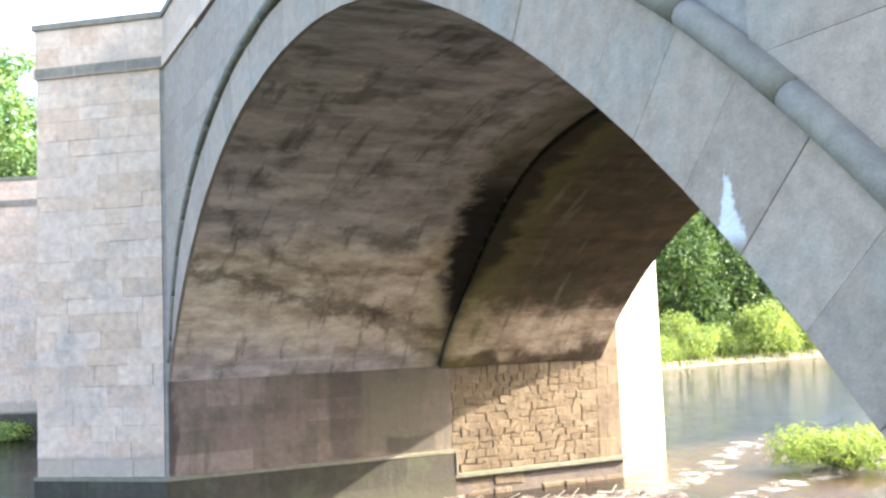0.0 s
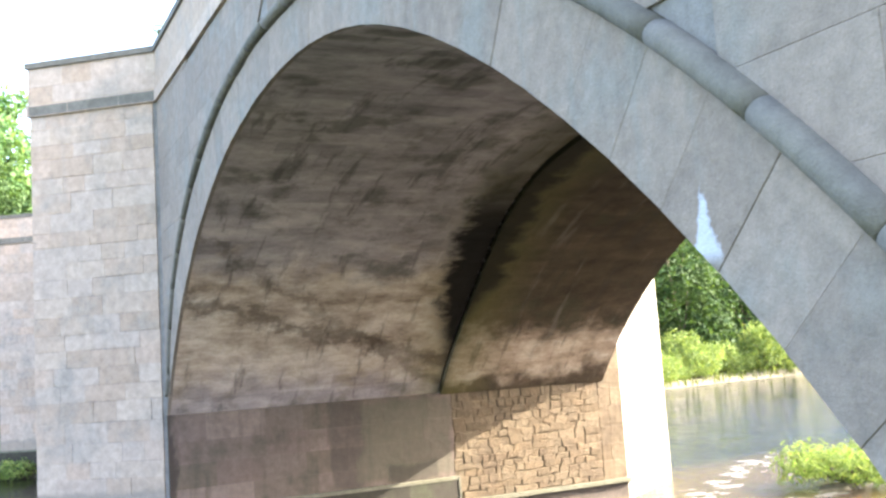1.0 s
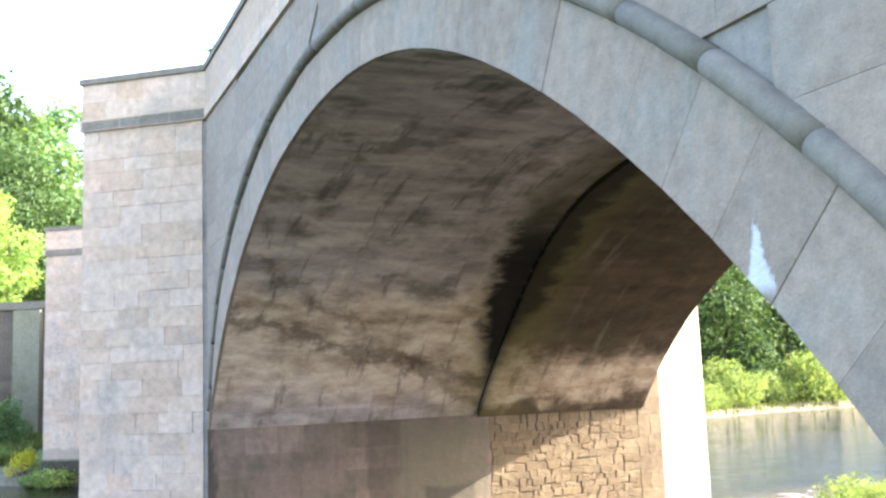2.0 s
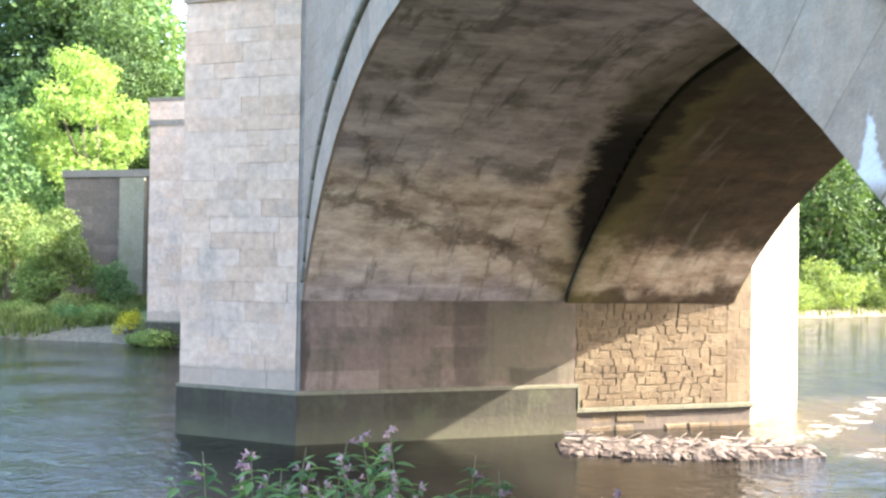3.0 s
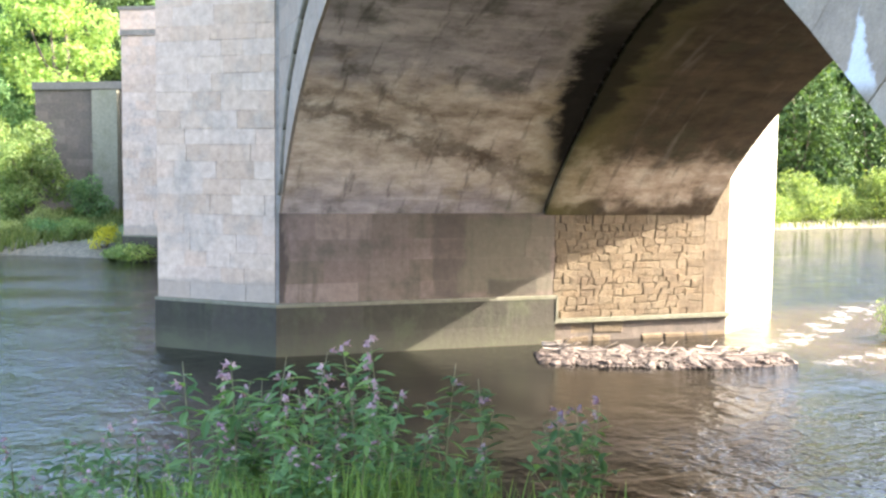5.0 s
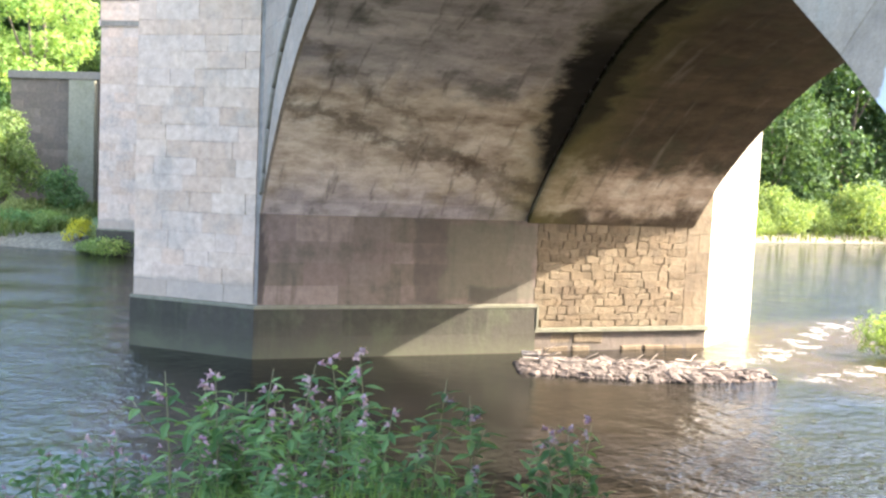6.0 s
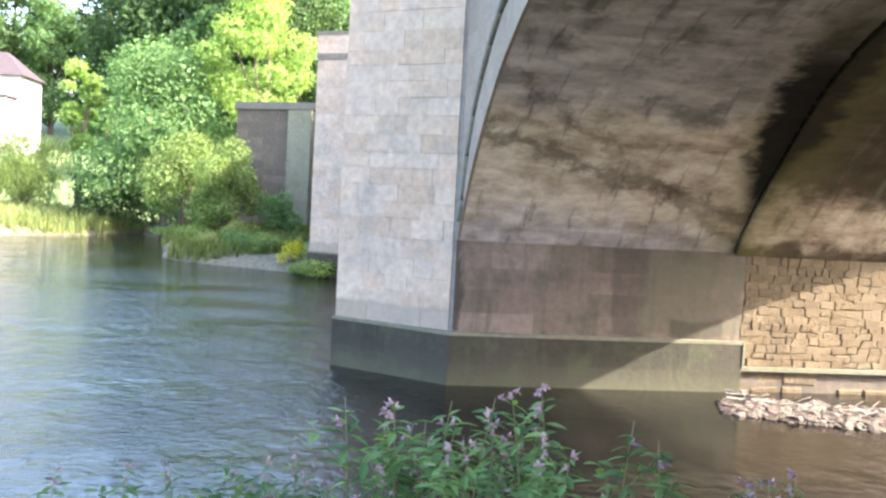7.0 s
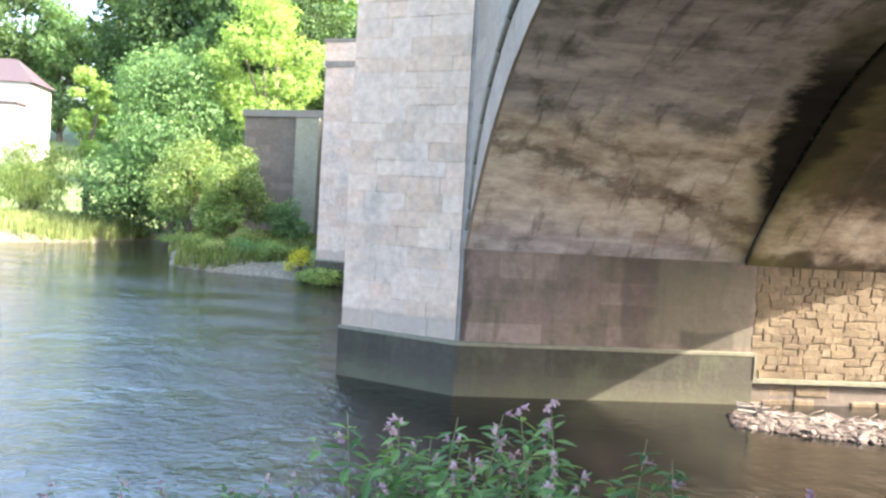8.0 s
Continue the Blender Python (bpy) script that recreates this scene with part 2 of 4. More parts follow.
def water_material():
    m, nt, b = material("river_water")
    xyz = axes(nt)
    p = position(nt)
    silt = noise_tex(nt, p, 0.35, 4, 0.6)
    col = ramp(nt, silt, [(0.35, (0.0030, 0.0028, 0.0023)), (0.65, (0.0060, 0.0055, 0.0045))])
    # shallow amber rapids and broken foam below the bridge
    dx = smooth(nt, xyz["X"], 9.0, 11.0)
    dy = math_node(nt, "MULTIPLY", smooth(nt, xyz["Y"], -6.0, -4.0), smooth(nt, xyz["Y"], 4.5, 2.0))
    zone = math_node(nt, "MULTIPLY", dx, dy)
    zone = math_node(nt, "MULTIPLY", zone, smooth(nt, xyz["X"], 26.0, 20.0))
    col = mix(nt, math_node(nt, "MULTIPLY", zone, 0.8), col, (0.06, 0.034, 0.014))
    froth = noise_tex(nt, position(nt, 1.0, 1.0, 1.0), 1.6, 8, 0.75)
    lane = math_node(nt, "ABSOLUTE", math_node(nt, "SUBTRACT", math_node(nt, "ADD", xyz["Y"], 2.2), math_node(nt, "MULTIPLY", math_node(nt, "SUBTRACT", xyz["X"], 9.4), 0.72)))
    lane_b = math_node(nt, "ABSOLUTE", math_node(nt, "SUBTRACT", math_node(nt, "ADD", xyz["Y"], 3.6), math_node(nt, "MULTIPLY", math_node(nt, "SUBTRACT", xyz["X"], 9.4), 0.30)))
    band_in = math_node(nt, "MAXIMUM", smooth(nt, lane, 1.1, 0.1), smooth(nt, lane_b, 0.8, 0.1))
    foam = smooth(nt, math_node(nt, "ADD", froth, math_node(nt, "MULTIPLY", band_in, 0.16)), 0.62, 0.74)
    foam = math_node(nt, "MULTIPLY", foam, zone)
    col = mix(nt, math_node(nt, "MULTIPLY", foam, 0.85), col, (0.25, 0.23, 0.20))
    nt.links.new(col, b.inputs["Base Color"])
    nt.links.new(math_node(nt, "MULTIPLY_ADD", foam, 0.6, 0.035), b.inputs["Roughness"])
    b.inputs["IOR"].default_value = 1.40
    a = noise_tex(nt, position(nt, 1.3, 0.9, 1.0), 1.3, 3, 0.5)
    c = noise_tex(nt, position(nt, 1.0, 1.2, 1.0), 4.2, 4, 0.6)
    calm = smooth(nt, noise_tex(nt, position(nt, 0.25, 0.6, 1.0), 0.5, 2), 0.35, 0.6)
    e = noise_tex(nt, position(nt, 1.2, 1.0, 1.0), 13.0, 3, 0.6)
    c = math_node(nt, "ADD", c, math_node(nt, "MULTIPLY", e, 0.3))
    h = math_node(nt, "ADD", math_node(nt, "MULTIPLY", a, 1.7), math_node(nt, "MULTIPLY", c, math_node(nt, "MULTIPLY_ADD", calm, 0.8, 0.6)))
    lee = math_node(nt, "MULTIPLY", smooth(nt, xyz["X"], -2.0, 0.2), smooth(nt, xyz["Y"], -7.5, -4.0))
    lee = math_node(nt, "MULTIPLY", lee, smooth(nt, xyz["Y"], 1.2, 0.4))
    lee = math_node(nt, "MULTIPLY", lee, smooth(nt, math_node(nt, "SUBTRACT", xyz["X"], math_node(nt, "MULTIPLY", xyz["Y"], 0.55)), CHOP[1], CHOP[0]))
    h = math_node(nt, "MULTIPLY", h, math_node(nt, "MULTIPLY_ADD", lee, -0.84, 1.0))
    # quick broken water where the current leaves the arch
    chop = smooth(nt, math_node(nt, "SUBTRACT", xyz["X"], math_node(nt, "MULTIPLY", xyz["Y"], 0.55)), CHOP[0], CHOP[1])
    h = math_node(nt, "MULTIPLY", h, math_node(nt, "MULTIPLY_ADD", chop, 1.6, 1.0))
    h = math_node(nt, "ADD", h, math_node(nt, "MULTIPLY", foam, 0.8))
    bump(nt, b, h, 0.46, 0.09)
    return m


def ground_material():
    m, nt, b = material("river_bank_earth_and_grass")
    p = position(nt)
    xyz = axes(nt)
    n1 = noise_tex(nt, p, 0.5, 6, 0.65)
    n2 = noise_tex(nt, p, 6.0, 5, 0.7)
    grass = ramp(nt, n1, [(0.3, (0.046, 0.085, 0.019)), (0.55, (0.092, 0.131, 0.035)), (0.75, (0.154, 0.162, 0.062))])
    earth = ramp(nt, n2, [(0.3, (0.050, 0.044, 0.028)), (0.7, (0.135, 0.116, 0.076))])
    low = smooth(nt, math_node(nt, "ADD", xyz["Z"], math_node(nt, "MULTIPLY", n1, 0.8)), 1.15, 0.75)
    col = mix(nt, low, grass, earth)
    col = mix(nt, 0.6, col, ramp(nt, n2, [(0.25, grey(0.55)), (0.75, grey(1.35))]), "MULTIPLY")
    nt.links.new(col, b.inputs["Base Color"])
    b.inputs["Roughness"].default_value = 0.95
    bump(nt, b, n2, 0.8, 0.08)
    return m


def leaf_material(name, dark, light, glow=0.35, sheen=0.45, by_object=False):
    m, nt, b = material(name)
    g = nt.nodes.new("ShaderNodeNewGeometry")
    pick = nt.nodes.new("ShaderNodeObjectInfo").outputs["Random"] if by_object else g.outputs["Random Per Island"]
    col = ramp(nt, pick, [(0.0, dark), (0.6, tuple((a + c) / 2 for a, c in zip(dark, light))), (1.0, light)])
    big = noise_tex(nt, position(nt), 0.7, 3)
    col = mix(nt, 0.7, col, ramp(nt, big, [(0.3, grey(0.65)), (0.7, grey(1.3))]), "MULTIPLY")
    nt.links.new(col, b.inputs["Base Color"])
    b.inputs["Roughness"].default_value = min(0.9, sheen + 0.2)
    b.inputs["Specular IOR Level"].default_value = 0.2
    tr = nt.nodes.new("ShaderNodeBsdfTranslucent")
    nt.links.new(mix(nt, 1.0, col, (1.25, 1.2, 0.6), "MULTIPLY"), tr.inputs["Color"])
    mx = nt.nodes.new("ShaderNodeMixShader")
    mx.inputs[0].default_value = min(0.6, glow + 0.12)
    nt.links.new(b.outputs[0], mx.inputs[1])
    nt.links.new(tr.outputs[0], mx.inputs[2])
    nt.links.new(mx.outputs[0], nt.nodes["Material Output"].inputs["Surface"])
    return m


def plain_material(name, a, c, scale=8.0, rough=0.7, relief=0.3):
    m, nt, b = material(name)
    n = noise_tex(nt, position(nt), scale, 5, 0.65)
    nt.links.new(ramp(nt, n, [(0.3, a), (0.7, c)]), b.inputs["Base Color"])
    b.inputs["Roughness"].default_value = rough
    bump(nt, b, n, relief, 0.02)
    return m


WATER = water_material()
GROUND = ground_material()
BARK = plain_material("grey_brown_bark", (0.046, 0.035, 0.023), (0.123, 0.096, 0.069), 9, 0.9, 0.8)
LEAF_YELLOW = leaf_material("yellow_green_leaves", (0.131, 0.231, 0.058), (0.277, 0.362, 0.123), 0.45)
LEAF_MID = leaf_material("mid_green_leaves", (0.058, 0.127, 0.048), (0.154, 0.239, 0.096), 0.38)
LEAF_DARK = leaf_material("dark_green_leaves", (0.028, 0.059, 0.021), (0.074, 0.123, 0.042), 0.3)
LEAF_SHRUB = leaf_material("fresh_shrub_leaves", (0.097, 0.156, 0.042), (0.216, 0.269, 0.109), 0.42)
LEAF_BALSAM = leaf_material("balsam_leaves", (0.036, 0.084, 0.028), (0.150, 0.245, 0.090), 0.34, 0.4, True)
STEM = plain_material("reddish_green_stem", (0.077, 0.085, 0.031), (0.139, 0.123, 0.054), 20, 0.6, 0.1)
PETAL = leaf_material("pink_petals", (0.255, 0.153, 0.225), (0.391, 0.297, 0.365), 0.4, 0.5, True)
GORSE = leaf_material("yellow_flowers", (0.339, 0.308, 0.021), (0.462, 0.431, 0.055), 0.35)
GRASS = leaf_material("bank_grass_blades", (0.058, 0.086, 0.019), (0.156, 0.173, 0.065), 0.35, 0.6)
DRY_GRASS = leaf_material("pale_seeding_grass", (0.130, 0.170, 0.052), (0.250, 0.275, 0.120), 0.35, 0.6)
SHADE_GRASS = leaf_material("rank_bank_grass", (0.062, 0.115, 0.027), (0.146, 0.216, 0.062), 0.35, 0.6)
DRIFT = plain_material("bleached_driftwood", (0.170, 0.130, 0.100), (0.300, 0.250, 0.210), 14, 0.85, 0.6)
SHINGLE = stone_material("sun_bleached_cobbles", [(0.086, 0.064, 0.054), (0.053, 0.040, 0.034), (0.121, 0.095, 0.081), (0.068, 0.050, 0.042)],
                         (0.154, 0.131, 0.108), 0.4, 0.2, 0.5, island=True)
RENDER_WHITE = plain_material("white_house_render", (0.323, 0.320, 0.316), (0.400, 0.397, 0.393), 3, 0.9, 0.1)
ROOF = plain_material("purple_brown_roof_tiles", (0.027, 0.017, 0.020), (0.042, 0.028, 0.032), 6, 0.8, 0.5)
GLASS_DARK = plain_material("dark_window_glass", (0.015, 0.019, 0.023), (0.031, 0.035, 0.039), 2, 0.1, 0.0)


# ---------------------------------------------------------------- mesh helpers
def mesh_part(name, verts, faces, mat, parent=None, label="", flat=True):
    me = bpy.data.meshes.new(name)
    me.from_pydata(verts, [], faces)
    me.update()
    me.materials.append(mat)
    if not flat:
        me.shade_smooth()
    ob = new(name, me)
    if parent:
        ob.parent = parent
    if label:
        ob["label"] = label
    return ob


def part(name, bm, mat, parent=None, label="", flat=True):
    bmesh.ops.recalc_face_normals(bm, faces=bm.faces)
    me = bpy.data.meshes.new(name)
    bm.to_mesh(me)
    bm.free()
    me.materials.append(mat)
    if not flat:
        me.shade_smooth()
    ob = new(name, me)
    if parent:
        ob.parent = parent
    if label:
        ob["label"] = label
    return ob


def prism(bm, plan, z0, z1, top_inset=0.0):
    """Upright prism over a plan, with an optional chamfered top."""
    lower = [bm.verts.new((x, y, z0)) for x, y in plan]
    upper = [bm.verts.new((x, y, z1)) for x, y in plan]
    n = len(plan)
    for i in range(n):
        bm.faces.new((lower[i], lower[(i + 1) % n], upper[(i + 1) % n], upper[i]))
    bm.faces.new(lower[::-1])
    bm.faces.new(upper)


def block(bm, a, b, bevel=0.0):
    made = bmesh.ops.create_cube(bm, size=1.0)["verts"]
    for v in made:
        v.co = Vector([a[i] + (v.co[i] + 0.5) * (b[i] - a[i]) for i in range(3)])
    if bevel:
        edges = list({e for v in made for e in v.link_edges})
        bmesh.ops.bevel(bm, geom=edges, offset=bevel, segments=2, affect="EDGES")


def stone(name, origin, u, n, poly, mat, parent, proud=0.0, gap=0.0015, bevel=0.008, depth=0.12):
    """One dressed stone on a wall face: poly in metres along u and up, front at proud."""
    cu = sum(p[0] for p in poly) / len(poly)
    cv = sum(p[1] for p in poly) / len(poly)

    def ring(shrink, out):
        made = []
        for a, b in poly:
            du, dv = a - cu, b - cv
            fu = max(0.2, 1 - shrink / max(abs(du), 0.02))
            fv = max(0.2, 1 - shrink / max(abs(dv), 0.02))
            made.append(tuple(origin + u * (cu + du * fu) + n * out + Vector((0, 0, cv + dv * fv))))
        return made
    k = len(poly)
    verts = ring(gap, proud - depth) + ring(gap, proud - bevel) + ring(gap + bevel, proud)
    faces = []
    for r in (0, k):
        for i in range(k):
            j = (i + 1) % k
            faces.append((r + i, r + j, r + k + j, r + k + i))
    faces.append(tuple(range(2 * k, 3 * k)))
    if u.cross(Vector((0, 0, 1))).dot(n) < 0:
        faces = [f[::-1] for f in faces]
    return mesh_part(name, verts, faces, mat, parent)


def lay(rng, origin, u, n, length, z0, z1, course, block_len, mat, parent, rough=0.004, jitter=0.005, gap=0.0, bevel=0.0045, name="stone"):
    """Courses of stones over a rectangle of wall."""
    z = z0
    while z < z1 - 0.05:
        h = course * rng.uniform(0.82, 1.18)
        if z + h > z1 - 0.14:
            h = z1 - z
        a = 0.0
        first = True
        while a < length - 0.02:
            w = block_len * rng.uniform(0.6, 1.45) * (rng.uniform(0.4, 1) if first else 1)
            if a + w > length - 0.18:
                w = length - a
            j = [rng.uniform(-jitter, jitter) for _ in range(8)]
            poly = [(a + j[0], z + j[1]), (a + w + j[2], z + j[3]), (a + w + j[4], z + h + j[5]), (a + j[6], z + h + j[7])]
            stone(name, origin, u, n, poly, mat, parent, rng.uniform(-rough, rough), gap, bevel)
            a += w
            first = False
        z += h


def thing(name, label, category, kind="", group="", at=(0, 0, 0)):
    ob = new(name)
    ob.location = at
    ob.empty_display_size = 0.3
    return tagged(ob, label, category, group, kind)


# ---------------------------------------------------------------- plan of the bridge
# near face x = 0, far face x = 9.52, pier side y = 0, water z = 0
ARC_Y, ARC_Z, ARC_R = -7.94, -3.36, 10.0
RING_R = ARC_R + 0.62
HALF = 7.94
SPRING = ARC_Z + math.sqrt(ARC_R ** 2 - HALF ** 2)
PIER_W, WIDTH, PIER_X = 3.3, 9.52, 9.97
PITCH = 2 * HALF + PIER_W
NOSE = (-2.14, 1.65)
TAIL = (12.45, 1.65)
FAR_NOSE_X = -2.68
ROAD_Z = 8.58


def string_z(y):
    """Foot of the parapet: level over the river, falling towards the near bank."""
    return ROAD_Z + 0.04 * min(y, 0.0)


HOOD_Z, HOOD_B, HOOD_LEFT = 2.9, 4.38, 7.50


def ring_outer(t):
    """Radius at which the arch ring ends: it closes in on the pier's springing."""
    if t < 0:
        return RING_R
    a = HOOD_LEFT
    s, c, k = math.sin(t), math.cos(t), ARC_Z - HOOD_Z
    qa, qb, qc = (s / a) ** 2 + (c / HOOD_B) ** 2, 2 * k * c / HOOD_B ** 2, (k / HOOD_B) ** 2 - 1
    return max((-qb + math.sqrt(max(qb * qb - 4 * qa * qc, 0))) / (2 * qa), ARC_R + 0.03)


def hood_y(z, side):
    if side < 0:
        return arc_y(z, RING_R + 0.07, side) if z < ARC_Z + RING_R + 0.07 else ARC_Y
    a = HOOD_LEFT + 0.1
    return ARC_Y + side * a * math.sqrt(max(0.0, 1 - ((z - HOOD_Z) / (HOOD_B + 0.1)) ** 2))


def swell(t):
    """The arch has settled unevenly: it stands a little fuller beside the crown."""
    return 0.11 * math.exp(-((t + 0.26) / 0.27) ** 2)


def arc_y(z, r, side):
    d = r * r - (z - ARC_Z) ** 2
    return ARC_Y + side * math.sqrt(max(d, 0.0))


# ---------------------------------------------------------------- ground and water
FAR_LINE = [(-400, 44), (-60, 38), (-30, 35.5), (-20, 36.3), (-16, 40.2), (-12.6, 46.5), (-10.8, 42), (-9.6, 28.0), (-8.8, 25.6), (-7.5, 24.4), (-4, 22.0),
            (-1.4, 19.9), (0.5, 19.2), (4, 24), (14, 30), (36, 34.5), (45, 36.8), (60, 38.5), (400, 44)]
NEAR_LINE = [(-400, -10), (-20, -9.8), (-6, -9.6), (-1, -9.9), (0.6, -10.8), (3, -12.6), (8, -14.2), (14, -14.4), (30, -14.5), (400, -16)]


def along(line, x):
    return float(np.interp(x, [p[0] for p in line], [p[1] for p in line]))


def ground_z(x, y):
    far = y - along(FAR_LINE, x)
    near = along(NEAR_LINE, x) - y
    n = noise.noise(Vector((x * 0.35, y * 0.35, 3))) * 0.16 + noise.noise(Vector((x * 1.3, y * 1.3, 7))) * 0.06
    if far > 0:
        rise = 0.75 * (1 - math.exp(-far / 0.9)) + 0.05 * far + max(0.0, far - 18) * 0.10
        return -0.25 + min(rise, 16) + n * min(1, far)
    if near > 0:
        rise = 2.35 * (1 - math.exp(-near / 3.2))
        return -0.15 + rise + n * min(1, near * 0.5)
    shoal = math.exp(-((x - 14.0) / 2.2) ** 2 - ((y + 2.2) / 1.1) ** 2)
    return -0.25 - 0.8 * min(1.0, -max(far, near) / 3.0) + 1.25 * shoal + n * shoal


def build_ground():
    gx = np.unique(np.concatenate([np.linspace(-420, -60, 25), np.linspace(-60, 70, 180), np.linspace(70, 420, 25)]))
    gy = np.unique(np.concatenate([np.linspace(-420, -40, 20), np.linspace(-40, 70, 200), np.linspace(70, 420, 30)]))
    verts = [(x, y, ground_z(x, y)) for y in gy for x in gx]
    w = len(gx)
    faces = [(j * w + i, j * w + i + 1, (j + 1) * w + i + 1, (j + 1) * w + i) for j in range(len(gy) - 1) for i in range(w - 1)]
    ob = mesh_part("ground", verts, faces, GROUND, flat=False)
    tagged(ob, "earth and grass river banks with a muddy bed", "ground", kind="structure")


build_ground()
mesh_part("water", [(-400, -17, 0), (400, -17, 0), (400, 47, 0), (-400, 47, 0)], [(0, 1, 2, 3)], WATER)
tagged(bpy.data.objects["water"], "rippled brown river water with broken foam", "river", kind="structure")

# ---------------------------------------------------------------- bridge
bridge = thing("stone_bridge", "weathered buff sandstone arch bridge with cutwaters", "bridge")
rng = random.Random(11)
UP = Vector((0, 0, 1))
INSET = 0.02


def pier_plan(y0, grow, x_nose=NOSE[0], x_tail=TAIL[0]):
    g = grow
    return [(-g * 0.6, y0 - g), (PIER_X + g * 0.6, y0 - g), (x_tail + g * 1.6, y0 + PIER_W / 2), (PIER_X + g * 0.6, y0 + PIER_W + g),
            (-g * 0.6, y0 + PIER_W + g), (x_nose - g * (0.45 if g > 0 else 1.6), y0 + PIER_W / 2)]


def facet(a, b):
    a, b = Vector((*a, 0)), Vector((*b, 0))
    u = (b - a).normalized()
    return a, u, u.cross(UP), (b - a).length


def build_pier(y0, detailed):
    bm = bmesh.new()
    nose_x = NOSE[0] if detailed else FAR_NOSE_X
    prism(bm, pier_plan(y0, -INSET, nose_x), -1.2, ROAD_Z)
    pier = part("pier", bm, CORE, bridge, "tall pier with pointed cutwaters")
    nose, tail = (nose_x, y0 + 1.65), (TAIL[0], y0 + 1.65)
    o, u, n, ln = facet(nose, (0, y0))
    lay(rng, o, u, n, ln - 0.09, 1.0, ROAD_Z, 0.335, 0.72, FACE, pier)
    if detailed:
        o, u, n, ln = facet((PIER_X, y0), tail)
        lay(rng, o, u, n, ln, -0.3, 6.6, 0.42, 0.8, PALE, pier)
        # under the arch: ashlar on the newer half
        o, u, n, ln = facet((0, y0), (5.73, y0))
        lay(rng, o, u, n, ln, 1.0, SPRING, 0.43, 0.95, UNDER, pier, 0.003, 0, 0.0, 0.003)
        o, u, n, ln = facet((9.35, y0), (PIER_X, y0))
        lay(rng, o, u, n, ln, 0.5, SPRING + 1.2, 0.40, 0.5, RUBBLE, pier, 0.006)
        bm = bmesh.new()
        block(bm, (5.70, y0 + 0.012, 0.5), (9.36, y0 + 0.1, SPRING))
        part("rubble_backing", bm, RUBBLE, pier, "earthy tan mortar")
        o = Vector((5.73, y0 - 0.012, 0))
        lay(rng, o, u, n, 3.6, 0.5, SPRING + 0.02, 0.15, 0.24, RUBBLE, pier, 0.010, 0.035, 0.0, 0.008)
    return pier


pier_near = build_pier(0.0, True)
pier_far = build_pier(PITCH, False)


def build_plinth(y0, detailed):
    """Projecting footing with a weathered top; the old half sits lower."""
    g = 0.13
    nose_x = NOSE[0] if detailed else FAR_NOSE_X
    plan = pier_plan(y0, g, nose_x)
    new_half = [plan[0], (5.71, y0 - g), (5.71, y0 + PIER_W + g), plan[4], plan[5]]
    bm = bmesh.new()
    prism(bm, new_half, -1.2, 0.94)
    ob = part("plinth", bm, PLINTH, bridge, "algae-stained projecting footing")
    bm = bmesh.new()
    cap = pier_plan(y0, g + 0.015, nose_x)
    prism(bm, [cap[0], (5.725, y0 - g - 0.015), (5.725, y0 + PIER_W + g), cap[4], cap[5]], 0.94, 1.0)
    part("plinth_cap", bm, LEDGE, bridge, "weathered cap of the footing")
    bm = bmesh.new()
    prism(bm, [(5.725, y0 + 0.008), (PIER_X, y0 + 0.008), (TAIL[0] - 0.02, y0 + 1.65), (PIER_X, y0 + 3.3), (5.725, y0 + 3.3)], -1.2, 0.42)
    part("old_footing", bm, UNDERCORE, bridge, "dark undercut rubble footing")
    bm = bmesh.new()
    prism(bm, [(5.73, y0 - 0.10), (PIER_X + 0.0, y0 - 0.10), (TAIL[0] - 0.03, y0 + 1.65), (PIER_X + 0.03, y0 + 3.4), (5.73, y0 + 3.4)], 0.42, 0.50)
    part("footing_ledge", bm, LEDGE, bridge, "sunlit pale stone ledge")
    bm = bmesh.new()
    block(bm, (5.712, y0 - g - 0.022, 0.50), (5.765, y0 - 0.02, 1.004), 0.008)
    part("footing_edge", bm, LEDGE, bridge, "pale upright edge where the footing steps down")
    if detailed:
        o, u, n, ln = facet((5.74, y0), (PIER_X, y0))
        lay(rng, o, u, n, ln, -0.15, 0.42, 0.26, 0.55, RUBBLE, ob, 0.03, 0.02, 0.02, 0.03)
        o, u, n, ln = facet(plan[5], plan[0])
        lay(rng, o, u, n, ln, -0.3, 0.94, 0.62, 1.3, PLINTH, ob, 0.002, 0, 0.002, 0.004)
        o, u, n, ln = facet(plan[0], (5.71, y0 - g))
        lay(rng, o, u, n, ln, -0.3, 0.94, 0.62, 1.4, PLINTH, ob, 0.002, 0, 0.002, 0.004)


build_plinth(0.0, True)
build_plinth(PITCH, False)


